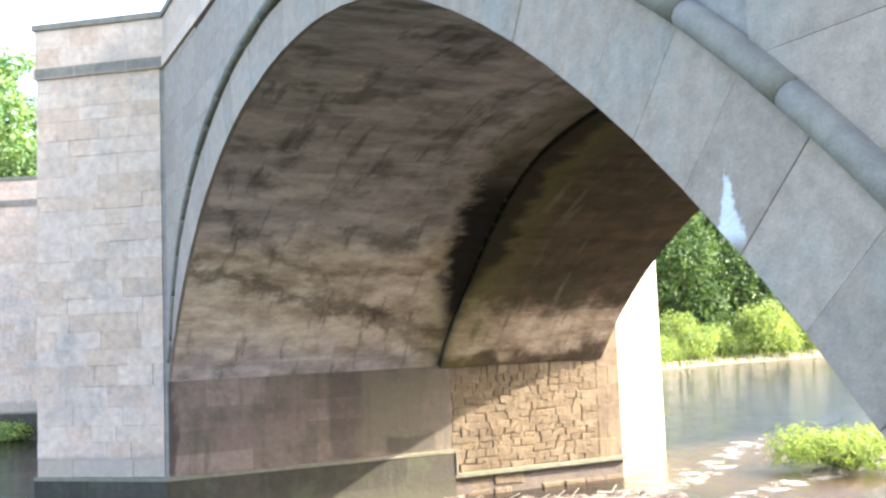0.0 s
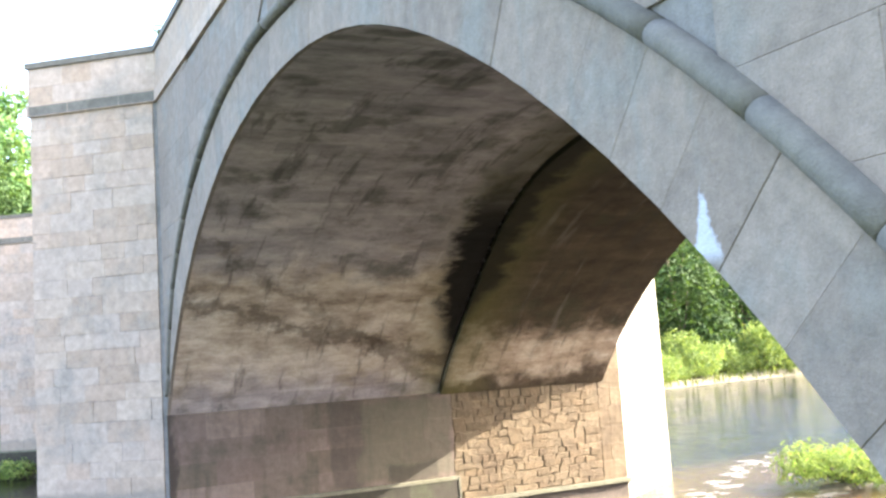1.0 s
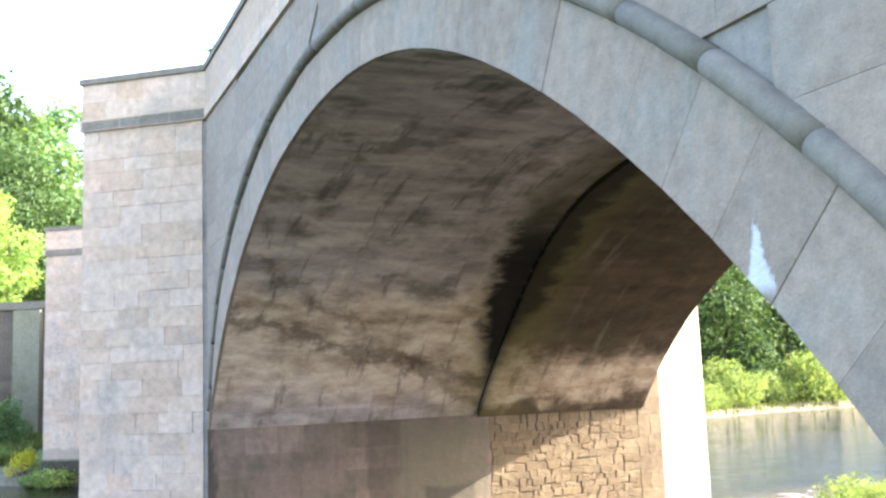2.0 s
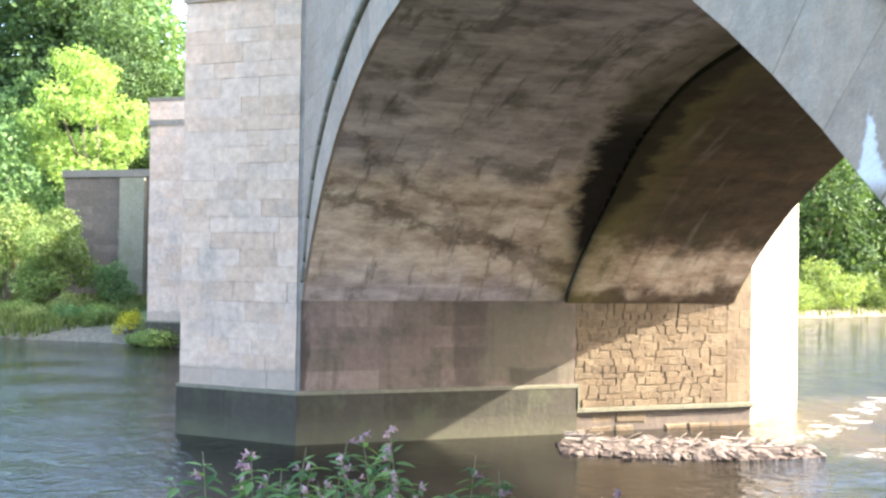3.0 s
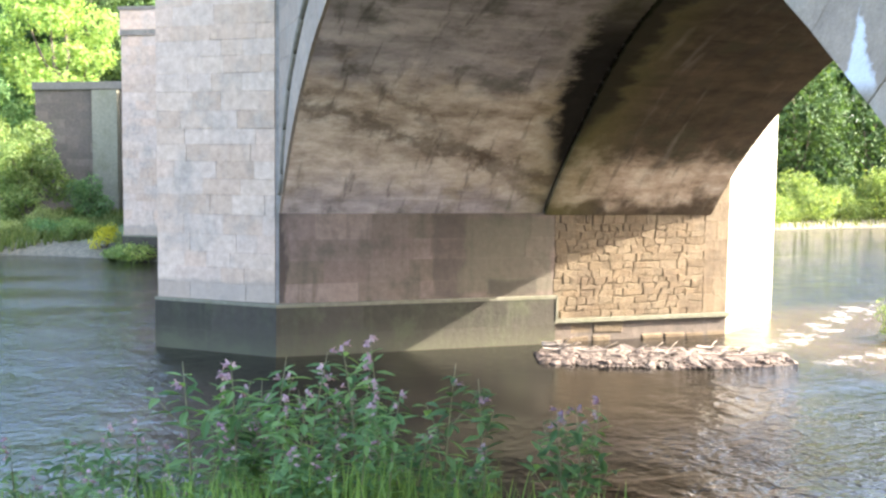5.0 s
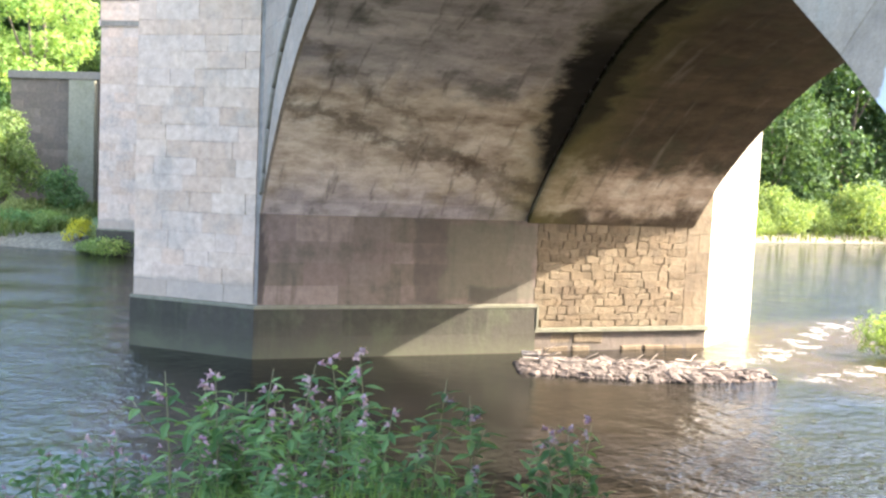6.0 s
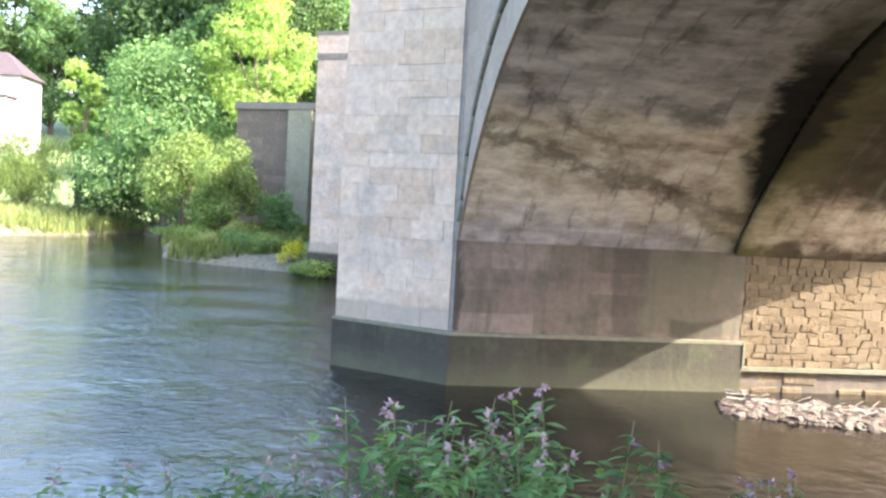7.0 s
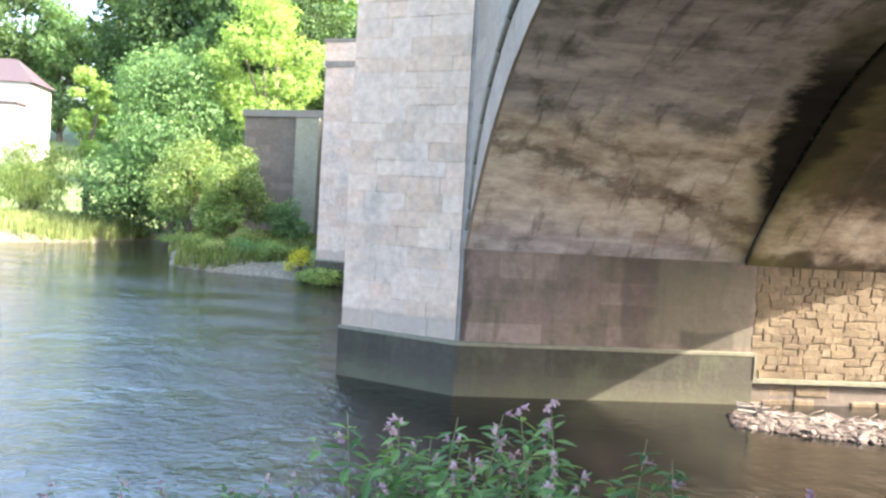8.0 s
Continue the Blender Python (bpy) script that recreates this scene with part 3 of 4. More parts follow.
def build_vault(name, x0, x1, cy, mat, r, course, length, label):
    """Barrel vault of stone courses, each block a shallow slab with worn edges, on a plain backing."""
    r_rng = random.Random(name)
    a0 = math.asin((HALF + 0.01) / ARC_R)
    count = int(2 * a0 * r / course)
    verts, faces = [], []
    def end(v, tt):
        return joint_x(cy + r * math.sin(tt)) + v[0] if isinstance(v, tuple) else v

    for k in range(count + 1):
        t = -a0 + 2 * a0 * k / count
        for x in (end(x0, t), end(x1, t)):
            rr = r + 0.015 + swell(t)
            verts.append((x, cy + rr * math.sin(t), ARC_Z + rr * math.cos(t)))
    faces = [(2 * k, 2 * k + 1, 2 * k + 3, 2 * k + 2) for k in range(count)]
    back = mesh_part(name, verts, faces, mat, bridge, label)
    for k in range(count):
        t0, t1 = -a0 + 2 * a0 * k / count, -a0 + 2 * a0 * (k + 1) / count
        lo, hi = end(x0, (t0 + t1) / 2), end(x1, (t0 + t1) / 2)
        x = lo
        first = True
        while x < hi - 0.01:
            w = length * r_rng.uniform(0.6, 1.4) * (r_rng.uniform(0.4, 1) if first else 1)
            if x + w > hi - 0.3:
                w = hi - x
            first = False
            drop = r_rng.uniform(-0.003, 0.004)
            verts, faces = [], []
            for g, rr in ((0.0003, r + 0.10), (0.0003, r + 0.003 - drop), (0.003, r - drop)):
                for xx, tt in ((x + g, t0 + g / r), (x + w - g, t0 + g / r), (x + w - g, t1 - g / r), (x + g, t1 - g / r)):
                    rt = rr + swell(tt)
                    verts.append((xx, cy + rt * math.sin(tt), ARC_Z + rt * math.cos(tt)))
            for q in (0, 4):
                for i in range(4):
                    j = (i + 1) % 4
                    faces.append((q + i, q + 4 + i, q + 4 + j, q + j))
            faces.append((8, 11, 10, 9))
            mesh_part("vault_stone", verts, faces, mat, back)
            x += w
    return back


build_vault("vault", 0.052, (-0.03,), ARC_Y, SOFFIT, ARC_R, 0.36, 1.0, "vault of coursed stone with arch shade in its tones")
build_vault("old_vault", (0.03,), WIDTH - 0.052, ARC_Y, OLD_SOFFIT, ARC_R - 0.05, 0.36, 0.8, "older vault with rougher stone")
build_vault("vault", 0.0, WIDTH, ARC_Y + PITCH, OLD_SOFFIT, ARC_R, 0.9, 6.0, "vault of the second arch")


def build_spandrel(cy, y_lo, y_hi):
    """Solid fill above an arch, open below along the curve."""
    steps = 64
    a0 = math.asin(HALF / ARC_R)
    pts = [(cy + (ARC_R + 0.25) * math.sin(-a0 + 2 * a0 * i / steps), ARC_Z + (ARC_R + 0.25) * math.cos(-a0 + 2 * a0 * i / steps)) for i in range(steps + 1)]
    pts = [(y_lo, pts[0][1])] + [p for p in pts if y_lo < p[0] < y_hi] + [(y_hi, pts[-1][1])]
    bm = bmesh.new()
    rows = []
    for y, z in pts:
        top = string_z(y) - 0.02
        rows.append([bm.verts.new((x, y, zz)) for x, zz in ((INSET, z), (INSET, top), (WIDTH - INSET, top), (WIDTH - INSET, z))])
    for a, b in zip(rows, rows[1:]):
        for i in range(4):
            bm.faces.new((a[i], a[(i + 1) % 4], b[(i + 1) % 4], b[i]))
    bm.faces.new(rows[0])
    bm.faces.new(rows[-1][::-1])
    return part("spandrel_wall", bm, CORE, bridge, "spandrel wall of large pale blocks")


spandrel = build_spandrel(ARC_Y, -2 * HALF, 0.0)
build_spandrel(ARC_Y + PITCH, PIER_W, PITCH)


def build_abutment(y0, y1, name):
    bm = bmesh.new()
    block(bm, (INSET, y0, -1.2), (WIDTH - INSET, y1, 1.0))
    for v in bm.verts:
        if v.co.z > 0:
            v.co.z = string_z(v.co.y) - 0.02
    return part(name, bm, CORE, bridge, "solid stone abutment")


abutment = build_abutment(-34.0, -2 * HALF, "abutment")
build_abutment(PITCH + PIER_W, 70.0, "abutment")


def voussoir(t0, t1, x0, x1, proud):
    """One wedge of the arch ring."""
    g, bev = 0.0002, 0.0035
    verts = []
    for shrink, x in ((0, x1), (0, x0 - proud + bev), (bev, x0 - proud)):
        for r, t in ((ARC_R + swell(t0) + shrink, t0 + (g + shrink) / ARC_R), (ARC_R + swell(t1) + shrink, t1 - (g + shrink) / ARC_R),
                     (ring_outer(t1) - shrink, t1 - (g + shrink) / RING_R), (ring_outer(t0) - shrink, t0 + (g + shrink) / RING_R)):
            verts.append((x, ARC_Y + r * math.sin(t), ARC_Z + r * math.cos(t)))
    faces = []
    for q in (0, 4):
        for i in range(4):
            j = (i + 1) % 4
            faces.append((q + i, q + j, q + 4 + j, q + 4 + i))
    faces.append((8, 9, 10, 11))
    return verts, faces


A0 = math.asin(HALF / ARC_R)
RING_N = 38
for k in range(RING_N):
    t0, t1 = -A0 + 2 * A0 * k / RING_N, -A0 + 2 * A0 * (k + 1) / RING_N
    v, f = voussoir(t0, t1, 0.0, 0.05, rng.uniform(0.0, 0.01))
    mesh_part("voussoir", v, f, RING, bridge)
    v, f = voussoir(t0, t1, 0.0, 0.05, rng.uniform(0.0, 0.01))
    mesh_part("voussoir", [(WIDTH - p[0], p[1], p[2]) for p in v], [q[::-1] for q in f], RUBBLE, bridge)


def hood_stone(t0, t1, parent):
    """Length of roll moulding over the arch ring."""
    steps, prof = 5, []
    c = 0.075
    for i in range(11):
        a = math.pi * i / 10
        prof.append((-0.015 - 0.075 * math.sin(a), c - 0.07 * math.cos(a)))
    prof = [(0.05, 0.003)] + prof + [(0.05, 0.147)]
    verts, faces = [], []
    n = len(prof)
    for s in range(steps + 1):
        t = t0 + 0.0006 + (t1 - t0 - 0.0012) * s / steps
        base = ring_outer(t)
        k = 1.0 - 0.30 * min(1.0, max(0.0, (t - 0.35) / 0.5))
        for x, r in prof:
            r = base + r * k
            x = x * k if x < 0 else x
            verts.append((x, ARC_Y + r * math.sin(t), ARC_Z + r * math.cos(t)))
    for s in range(steps):
        for i in range(n):
            j = (i + 1) % n
            faces.append((s * n + i, s * n + j, (s + 1) * n + j, (s + 1) * n + i))
    faces.append(tuple(range(n))[::-1])
    faces.append(tuple(range(steps * n, steps * n + n)))
    ob = mesh_part("hood_moulding", verts, faces, HOOD, parent, "half-round hood moulding stone", flat=False)
    return ob


HOOD_A = A0 - 0.012
HOOD_N = 24
for k in range(HOOD_N):
    w = 2 * HOOD_A / HOOD_N
    hood_stone(-HOOD_A + k * w, min(-HOOD_A + (k + 1) * w, A0 - 0.04), bridge)

# spandrel blocks on the near face, cut to the ring
course_z = SPRING
while course_z < ROAD_Z - 0.02:
    h = 0.46 * rng.uniform(0.85, 1.15)
    z0, z1 = course_z, min(course_z + h, ROAD_Z + 0.03)
    for side in (-1, 1):
        edge = -2 * HALF - 3.0 if side < 0 else 0.0
        e0 = hood_y(z0, side)
        e1 = hood_y(z1, side)
        pos = edge
        while abs(pos - e0) > 0.05:
            w = rng.uniform(0.65, 1.35)
            nxt = pos - side * w
            last = abs(nxt - e1) < 0.5 or (nxt - e1) * side < 0
            a0_, a1_ = (e0, e1) if last else (nxt, nxt)
            top0, top1 = min(z1, string_z(pos)), min(z1, string_z(a1_))
            if min(top0, top1) > z0 + 0.06 and (side < 0 or z0 > SPRING + 0.3) and (pos - a0_) * side > -0.01:
                poly = [(pos, z0), (a0_, z0), (a1_, top1), (pos, top0)]
                stone("stone", Vector((0, 0, 0)), Vector((0, 1, 0)), Vector((-1, 0, 0)), poly, RING,
                      spandrel, rng.uniform(-0.002, 0.003), 0.0002, 0.0035)
            if last:
                break
            pos = nxt
    course_z = z1
# blocks of the near abutment under the springing
lay(rng, Vector((0, -2 * HALF - 3.0, 0)), Vector((0, 1, 0)), Vector((-1, 0, 0)), 3.0, 0.6, SPRING, 0.45, 0.95, FACE, abutment)


def band(name, path, z_of, z0, z1, out, inn, mat, label):
    """Upright band that follows a plan line; out and inn are its offsets from the line."""
    bm = bmesh.new()
    rows = []
    for i, (x, y) in enumerate(path):
        d0 = Vector((path[i][0] - path[i - 1][0], path[i][1] - path[i - 1][1])) if i else None
        d1 = Vector((path[i + 1][0] - x, path[i + 1][1] - y)) if i + 1 < len(path) else None
        n0 = Vector((d0.y, -d0.x)).normalized() if d0 else None
        n1 = Vector((d1.y, -d1.x)).normalized() if d1 else None
        nn = n0 if n1 is None else n1 if n0 is None else (n0 + n1) / (1 + n0.dot(n1))
        b = z_of(y)
        rows.append([bm.verts.new((x + nn.x * o, y + nn.y * o, b + z)) for o, z in ((out, z0), (out, z1), (-inn, z1), (-inn, z0))])
    for a, b in zip(rows, rows[1:]):
        for i in range(4):
            bm.faces.new((a[i], a[(i + 1) % 4], b[(i + 1) % 4], b[i]))
    bm.faces.new(rows[0])
    bm.faces.new(rows[-1][::-1])
    return part(name, bm, mat, bridge, label)


NEAR_LINE_PLAN = [(0, PITCH + 30), (0, PITCH + PIER_W), (FAR_NOSE_X, PITCH + 1.65), (0, PITCH), (0, PIER_W), NOSE, (0, 0), (0, -34)]
FAR_LINE_PLAN = [(WIDTH, -34), (WIDTH, 0), TAIL, (WIDTH, PIER_W), (WIDTH, PITCH), (TAIL[0], PITCH + 1.65), (WIDTH, PITCH + PIER_W), (WIDTH, PITCH + 30)]
for ordered in (NEAR_LINE_PLAN, FAR_LINE_PLAN):
    band("string_course", ordered, string_z, 0.0, 0.22, 0.05, 0.35, FACE, "projecting string course")
    band("parapet", ordered, string_z, 0.22, 0.96, 0.02, 0.33, FACE, "stone parapet")
    band("coping", ordered, string_z, 0.96, 1.08, 0.06, 0.40, HOOD, "weathered coping slabs")
for (a, b) in ((NOSE, (0, 0)), ((FAR_NOSE_X, PITCH + 1.65), (0, PITCH))):
    o, u, n, ln = facet(a, b)
    host = bpy.data.objects["parapet"]
    lay(rng, o + n * 0.022, u, n, ln, ROAD_Z + 0.24, ROAD_Z + 0.95, 0.36, 0.85, FACE, host)
    lay(rng, o + n * 0.054, u, n, ln, ROAD_Z + 0.01, ROAD_Z + 0.21, 0.3, 0.95, HOOD, host)
bm = bmesh.new()
block(bm, (0.3, -34, 8.0), (WIDTH - 0.3, 70, 8.1))
for v in bm.verts:
    if v.co.y < 0:
        v.co.z += 0.04 * v.co.y
part("roadway", bm, GROUND, bridge, "roadway between the parapets")

# ---------------------------------------------------------------- wing wall beyond the river
def build_wing_wall():
    wall = thing("wing_wall", "shaded brown stone wing wall with a coping and pier", "wall", at=(0, 33, 0))
    wall.rotation_euler = (0, 0, radians(-32))
    bm = bmesh.new()
    block(bm, (-8.2, 0.0, -0.5), (0.0, 0.6, 7.65))
    part("wall_core", bm, WALL_BROWN, wall)
    bm = bmesh.new()
    block(bm, (-8.3, -0.14, 7.65), (0.0, 0.7, 8.05), 0.02)
    part("coping", bm, HOOD, wall, "dark weathered coping")
    bm = bmesh.new()
    block(bm, (-4.62, -0.35, -0.5), (-3.15, -0.0, 7.6), 0.02)
    part("buttress", bm, LEDGE, wall, "pale stone buttress")
    r2 = random.Random(5)
    lay(r2, Vector((-8.2, -0.01, 0)), Vector((1, 0, 0)), Vector((0, -1, 0)), 3.55, 0.6, 7.65, 0.42, 0.85, WALL_BROWN, wall, 0.01)


build_wing_wall()


# ---------------------------------------------------------------- plants
def leaf_cloud(rg, clumps, count, size, aspect=0.55, droop=0.0, shell=0.55):
    """Small folded leaves spread over the outer part of uneven clumps."""
    weights = np.array([c[3] * c[4] for c in clumps], float)
    pick = rg.choice(len(clumps), count, p=weights / weights.sum())
    cl = np.array(clumps)[pick]
    d = rg.normal(size=(count, 3))
    d /= np.linalg.norm(d, axis=1)[:, None]
    rad = shell + (1 - shell) * rg.random(count) ** 0.6
    rad *= 0.8 + 0.45 * rg.random(count)
    pos = cl[:, :3] + d * np.stack([cl[:, 3], cl[:, 3], cl[:, 4]], 1) * rad[:, None]
    out = d + rg.normal(size=(count, 3)) * 0.7
    out[:, 2] += 0.35
    out /= np.linalg.norm(out, axis=1)[:, None]
    tip = np.cross(out, rg.normal(size=(count, 3)))
    tip[:, 2] -= droop
    tip /= np.linalg.norm(tip, axis=1)[:, None]
    side = np.cross(tip, out)
    side /= np.linalg.norm(side, axis=1)[:, None]
    s = size * (0.6 + 0.8 * rg.random(count))[:, None]
    v = np.stack([pos - tip * s * 0.5, pos + side * s * aspect * 0.5 + out * s * 0.12, pos + tip * s * 0.5,
                  pos - side * s * aspect * 0.5 + out * s * 0.12], 1).reshape(-1, 3)
    f = np.arange(count * 4).reshape(-1, 4)
    return v, np.concatenate([f[:, [0, 1, 2]], f[:, [0, 2, 3]]])


def tube(points, radii, sides=7):
    verts, faces = [], []
    for k, (p, r) in enumerate(zip(points, radii)):
        d = Vector(points[min(k + 1, len(points) - 1)]) - Vector(points[max(k - 1, 0)])
        a = d.orthogonal().normalized()
        b = d.normalized().cross(a)
        for i in range(sides):
            t = 2 * math.pi * i / sides
            verts.append(tuple(Vector(p) + (a * math.cos(t) + b * math.sin(t)) * r))
    for k in range(len(points) - 1):
        for i in range(sides):
            j = (i + 1) % sides
            faces.append((k * sides + i, k * sides + j, (k + 1) * sides + j, (k + 1) * sides + i))
    faces.append(tuple(range((len(points) - 1) * sides, len(points) * sides)))
    return verts, faces


def make_tree(name, label, mat, seed, height, spread, base, leaves, size, at, clump_n=16, droop=0.0, category="tree", slim=1.0):
    """A tapered trunk with limbs, each carrying uneven clumps of leaves."""
    rg = np.random.default_rng(seed)
    tree = thing(name, label, category, at=(at[0], at[1], ground_z(at[0], at[1]) - 0.1))
    th = height * 0.6
    bend = rg.normal(size=2) * height * 0.03
    pts = [(bend[0] * t * t, bend[1] * t * t, th * t) for t in (0, 0.1, 0.3, 0.55, 0.8, 1.0)]
    r0 = max(0.06, height * 0.022)
    v, f = tube(pts, [r0 * 1.35, r0, r0 * 0.85, r0 * 0.65, r0 * 0.45, r0 * 0.25])
    mesh_part("trunk", v, f, BARK, tree, flat=False)
    clumps = []
    for k in range(clump_n):
        t = (k + 0.5) / clump_n
        z = base + (height - base) * (0.08 + 0.86 * t)
        prof = math.sin(math.pi * min(0.97, 0.16 + 0.80 * t)) ** 0.7
        ang = k * 2.4 + rg.normal() * 0.5
        rr = spread * prof * rg.uniform(0.35, 0.85)
        c = (math.cos(ang) * rr * slim, math.sin(ang) * rr, z + rg.normal() * height * 0.03)
        cr = spread * rg.uniform(0.28, 0.46)
        clumps.append((*c, cr, cr * rg.uniform(0.6, 0.85)))
        if k % 2 == 0:
            start = Vector(pts[min(5, 1 + int(t * 4.5))])
            end = Vector(c)
            mid = start.lerp(end, 0.5) + Vector((0, 0, -0.04 * height))
            v, f = tube([tuple(start), tuple(mid), tuple(end)], [r0 * 0.45, r0 * 0.3, r0 * 0.1], 5)
            mesh_part("limb", v, f, BARK, tree, flat=False)
    v, f = leaf_cloud(rg, clumps, leaves, size, droop=droop)
    mesh_part("crown", v.tolist(), f.tolist(), mat, tree)
    return tree


def make_bush(name, label, mat, seed, width, height, leaves, size, at, droop=0.0, aspect=0.5, clump_n=9):
    rg = np.random.default_rng(seed)
    bush = thing(name, label, "shrub", at=(at[0], at[1], ground_z(at[0], at[1]) - 0.08))
    clumps = []
    for k in range(clump_n):
        a = k * 2.4
        rr = width * 0.5 * math.sqrt((k + 0.5) / clump_n) * 0.8
        cz = height * rg.uniform(0.25, 0.72) * (1 - 0.35 * (k / clump_n))
        cr = width * rg.uniform(0.17, 0.27)
        clumps.append((math.cos(a) * rr, math.sin(a) * rr, cz, cr, min(height * 0.36, cr * 1.1)))
        v, f = tube([(0, 0, 0), (math.cos(a) * rr * 0.5, math.sin(a) * rr * 0.5, cz * 0.6), (math.cos(a) * rr, math.sin(a) * rr, cz)],
                    [0.05, 0.035, 0.012], 5)
        mesh_part("branch", v, f, BARK, bush, flat=False)
    v, f = leaf_cloud(rg, clumps, leaves, size, aspect, droop)
    v[:, 2] = np.maximum(v[:, 2], 0.02)
    mesh_part("foliage", v.tolist(), f.tolist(), mat, bush)
    return bush


def far_copy(ob, x, y, turn, scale=1.0, sink=0.1):
    return copy_thing(ob, pose(x, y, ground_z(x, y) - sink, 0, 0, turn) @ Matrix.Scale(scale, 4))


# left bank
make_tree("yellow_tree", "bright yellow-green leafy tree on the far bank", LEAF_YELLOW, 3, 13.6, 3.5, 5.4, 12000, 0.25, (-6.3, 42.5), 18)
make_tree("broad_tree", "broad mid-green tree with layered boughs", LEAF_MID, 8, 12.2, 4.9, 1.2, 19000, 0.26, (-11.6, 43.5), 26, 0.3)
make_tree("young_tree", "slim yellow-green young tree", LEAF_YELLOW, 21, 10.2, 1.7, 4.0, 3500, 0.28, (-17.6, 47.0), 10)
make_bush("riverside_shrub", "rounded fresh green riverside shrub", LEAF_SHRUB, 4, 4.6, 3.9, 5200, 0.20, (-8.8, 40.5))
make_bush("dark_shrub", "leafy green shrub in front of the wing wall", LEAF_SHRUB, 5, 3.4, 6.4, 6200, 0.20, (-6.9, 31.4))
make_bush("dark_shrub", "dark green shrub under the trees", LEAF_DARK, 6, 6.5, 4.2, 5200, 0.24, (-14.5, 45.5))
make_bush("weeping_shrub", "pale weeping willow shrub by the water", LEAF_SHRUB, 7, 5.2, 7.0, 6200, 0.34, (-20.6, 45.0), 1.6, 0.16)
make_bush("weeping_shrub", "pale weeping willow shrub on the lawn", LEAF_SHRUB, 17, 5.4, 6.6, 5200, 0.34, (-25.4, 46.0), 1.6, 0.16)
make_bush("gorse_bush", "yellow flowering bush at the foot of the pier", GORSE, 9, 1.2, 1.15, 900, 0.09, (-3.35, 22.9), 0, 0.6, 5)
make_bush("bank_weeds", "bright green weeds on the muddy bank", LEAF_SHRUB, 10, 2.4, 0.9, 2600, 0.14, (-1.9, 20.7))
make_bush("bank_weeds", "low green weeds on the muddy bank", LEAF_MID, 12, 2.6, 0.9, 2200, 0.14, (-5.4, 27.2))
make_bush("bank_weeds", "green creeper at the foot of the wing wall", LEAF_MID, 13, 2.2, 2.6, 2600, 0.15, (-4.3, 31.9))

for k, (x, y, w) in enumerate([(-2.9, 21.6, 1.3), (-7.4, 27.0, 1.3), (-4.6, 25.2, 1.5), (-2.3, 22.9, 1.4), (-8.4, 30.4, 2.0), (-6.2, 30.0, 1.8), (-9.6, 33.0, 2.2)]):
    make_bush("bank_weeds", "leafy pale green weeds along the water's edge", (LEAF_SHRUB, DRY_GRASS)[k % 2], 60 + k, w, 0.55 + 0.25 * (k % 3), 1300, 0.13, (x, y))
make_bush("dark_shrub", "mid-green shrub against the wing wall", LEAF_SHRUB, 14, 4.6, 6.8, 6200, 0.22, (-9.4, 34.5))
# two trees added behind the bridge to keep sun off the wing wall
make_tree("shade_tree", "added tree hidden by the bridge to shade the wing wall", LEAF_DARK, 15, 15.0, 5.0, 2.0, 9000, 0.40, (16.0, 29.5), 20)
make_tree("shade_tree", "added taller tree behind the bridge to shade the wing wall", LEAF_DARK, 16, 17.0, 5.5, 2.0, 9000, 0.42, (15.5, 37.5), 20)

tuft = make_bush("coping_weed", "small green weed rooted in the parapet coping", LEAF_MID, 19, 0.45, 0.36, 260, 0.07, (0.1, -0.75), 0, 0.5, 5)
tuft.location.z = string_z(-0.75) + 1.06

# woods behind
wood = make_tree("woodland_tree", "tall dark green woodland tree", LEAF_DARK, 31, 18.0, 5.8, 3.0, 13000, 0.46, (-5.0, 76.0), 26)
wood_b = make_tree("woodland_tree", "tall mid-green woodland tree", LEAF_MID, 32, 16.0, 5.4, 2.5, 12000, 0.46, (-14.0, 80.0), 24)
tagged(wood, group="far woodland")
tagged(wood_b, group="far woodland")
for k, (x, y, sc) in enumerate([(3, 78, 1.0), (-10, 90, 1.05), (-22, 92, 1.0), (-32, 96, 0.95), (-42, 94, 1.1), (-52, 90, 1.0), (-64, 98, 1.1), (12, 84, 1.0),
                                (22, 80, 1.0), (-19, 66, 0.62), (-37, 100, 1.1), (-27, 104, 1.15), (-2, 100, 1.1), (30, 90, 1.05),
                                (-8, 84, 1.42), (-2.5, 86, 1.5), (-13, 88, 1.5), (-18.5, 90, 1.15)]):
    far_copy(wood if k % 3 else wood_b, x, y, k * 77, sc)

# right bank, seen under the arch
dark_r = make_tree("riverside_tree", "dark green tree leaning over the far water", LEAF_DARK, 41, 13.0, 5.0, 1.5, 12000, 0.36, (47.0, 43.5), 24)
tagged(dark_r, group="trees down river")
for k, (x, y, sc) in enumerate([(40, 47, 1.4), (56, 46, 1.35), (63, 47, 1.45), (52, 54, 1.7), (72, 49, 1.5), (34, 49, 1.45), (82, 50, 1.6), (44, 60, 1.9)]):
    far_copy(dark_r, x, y, 40 + k * 95, sc)
light_r = make_bush("willow_shrub", "sunlit pale green willow shrub", LEAF_SHRUB, 42, 5.0, 3.6, 5200, 0.24, (44.0, 39.5))
tagged(light_r, group="shrubs down river")
for k, (x, y, sc) in enumerate([(39.5, 37.8, 0.75), (48.5, 40.0, 0.7), (52.5, 39.8, 1.15), (57.0, 41.0, 0.9), (62.0, 41.0, 1.1), (35.0, 37.5, 0.9), (41.8, 38.2, 0.5), (68.0, 42.0, 1.2)]):
    far_copy(light_r, x, y, k * 61, sc)
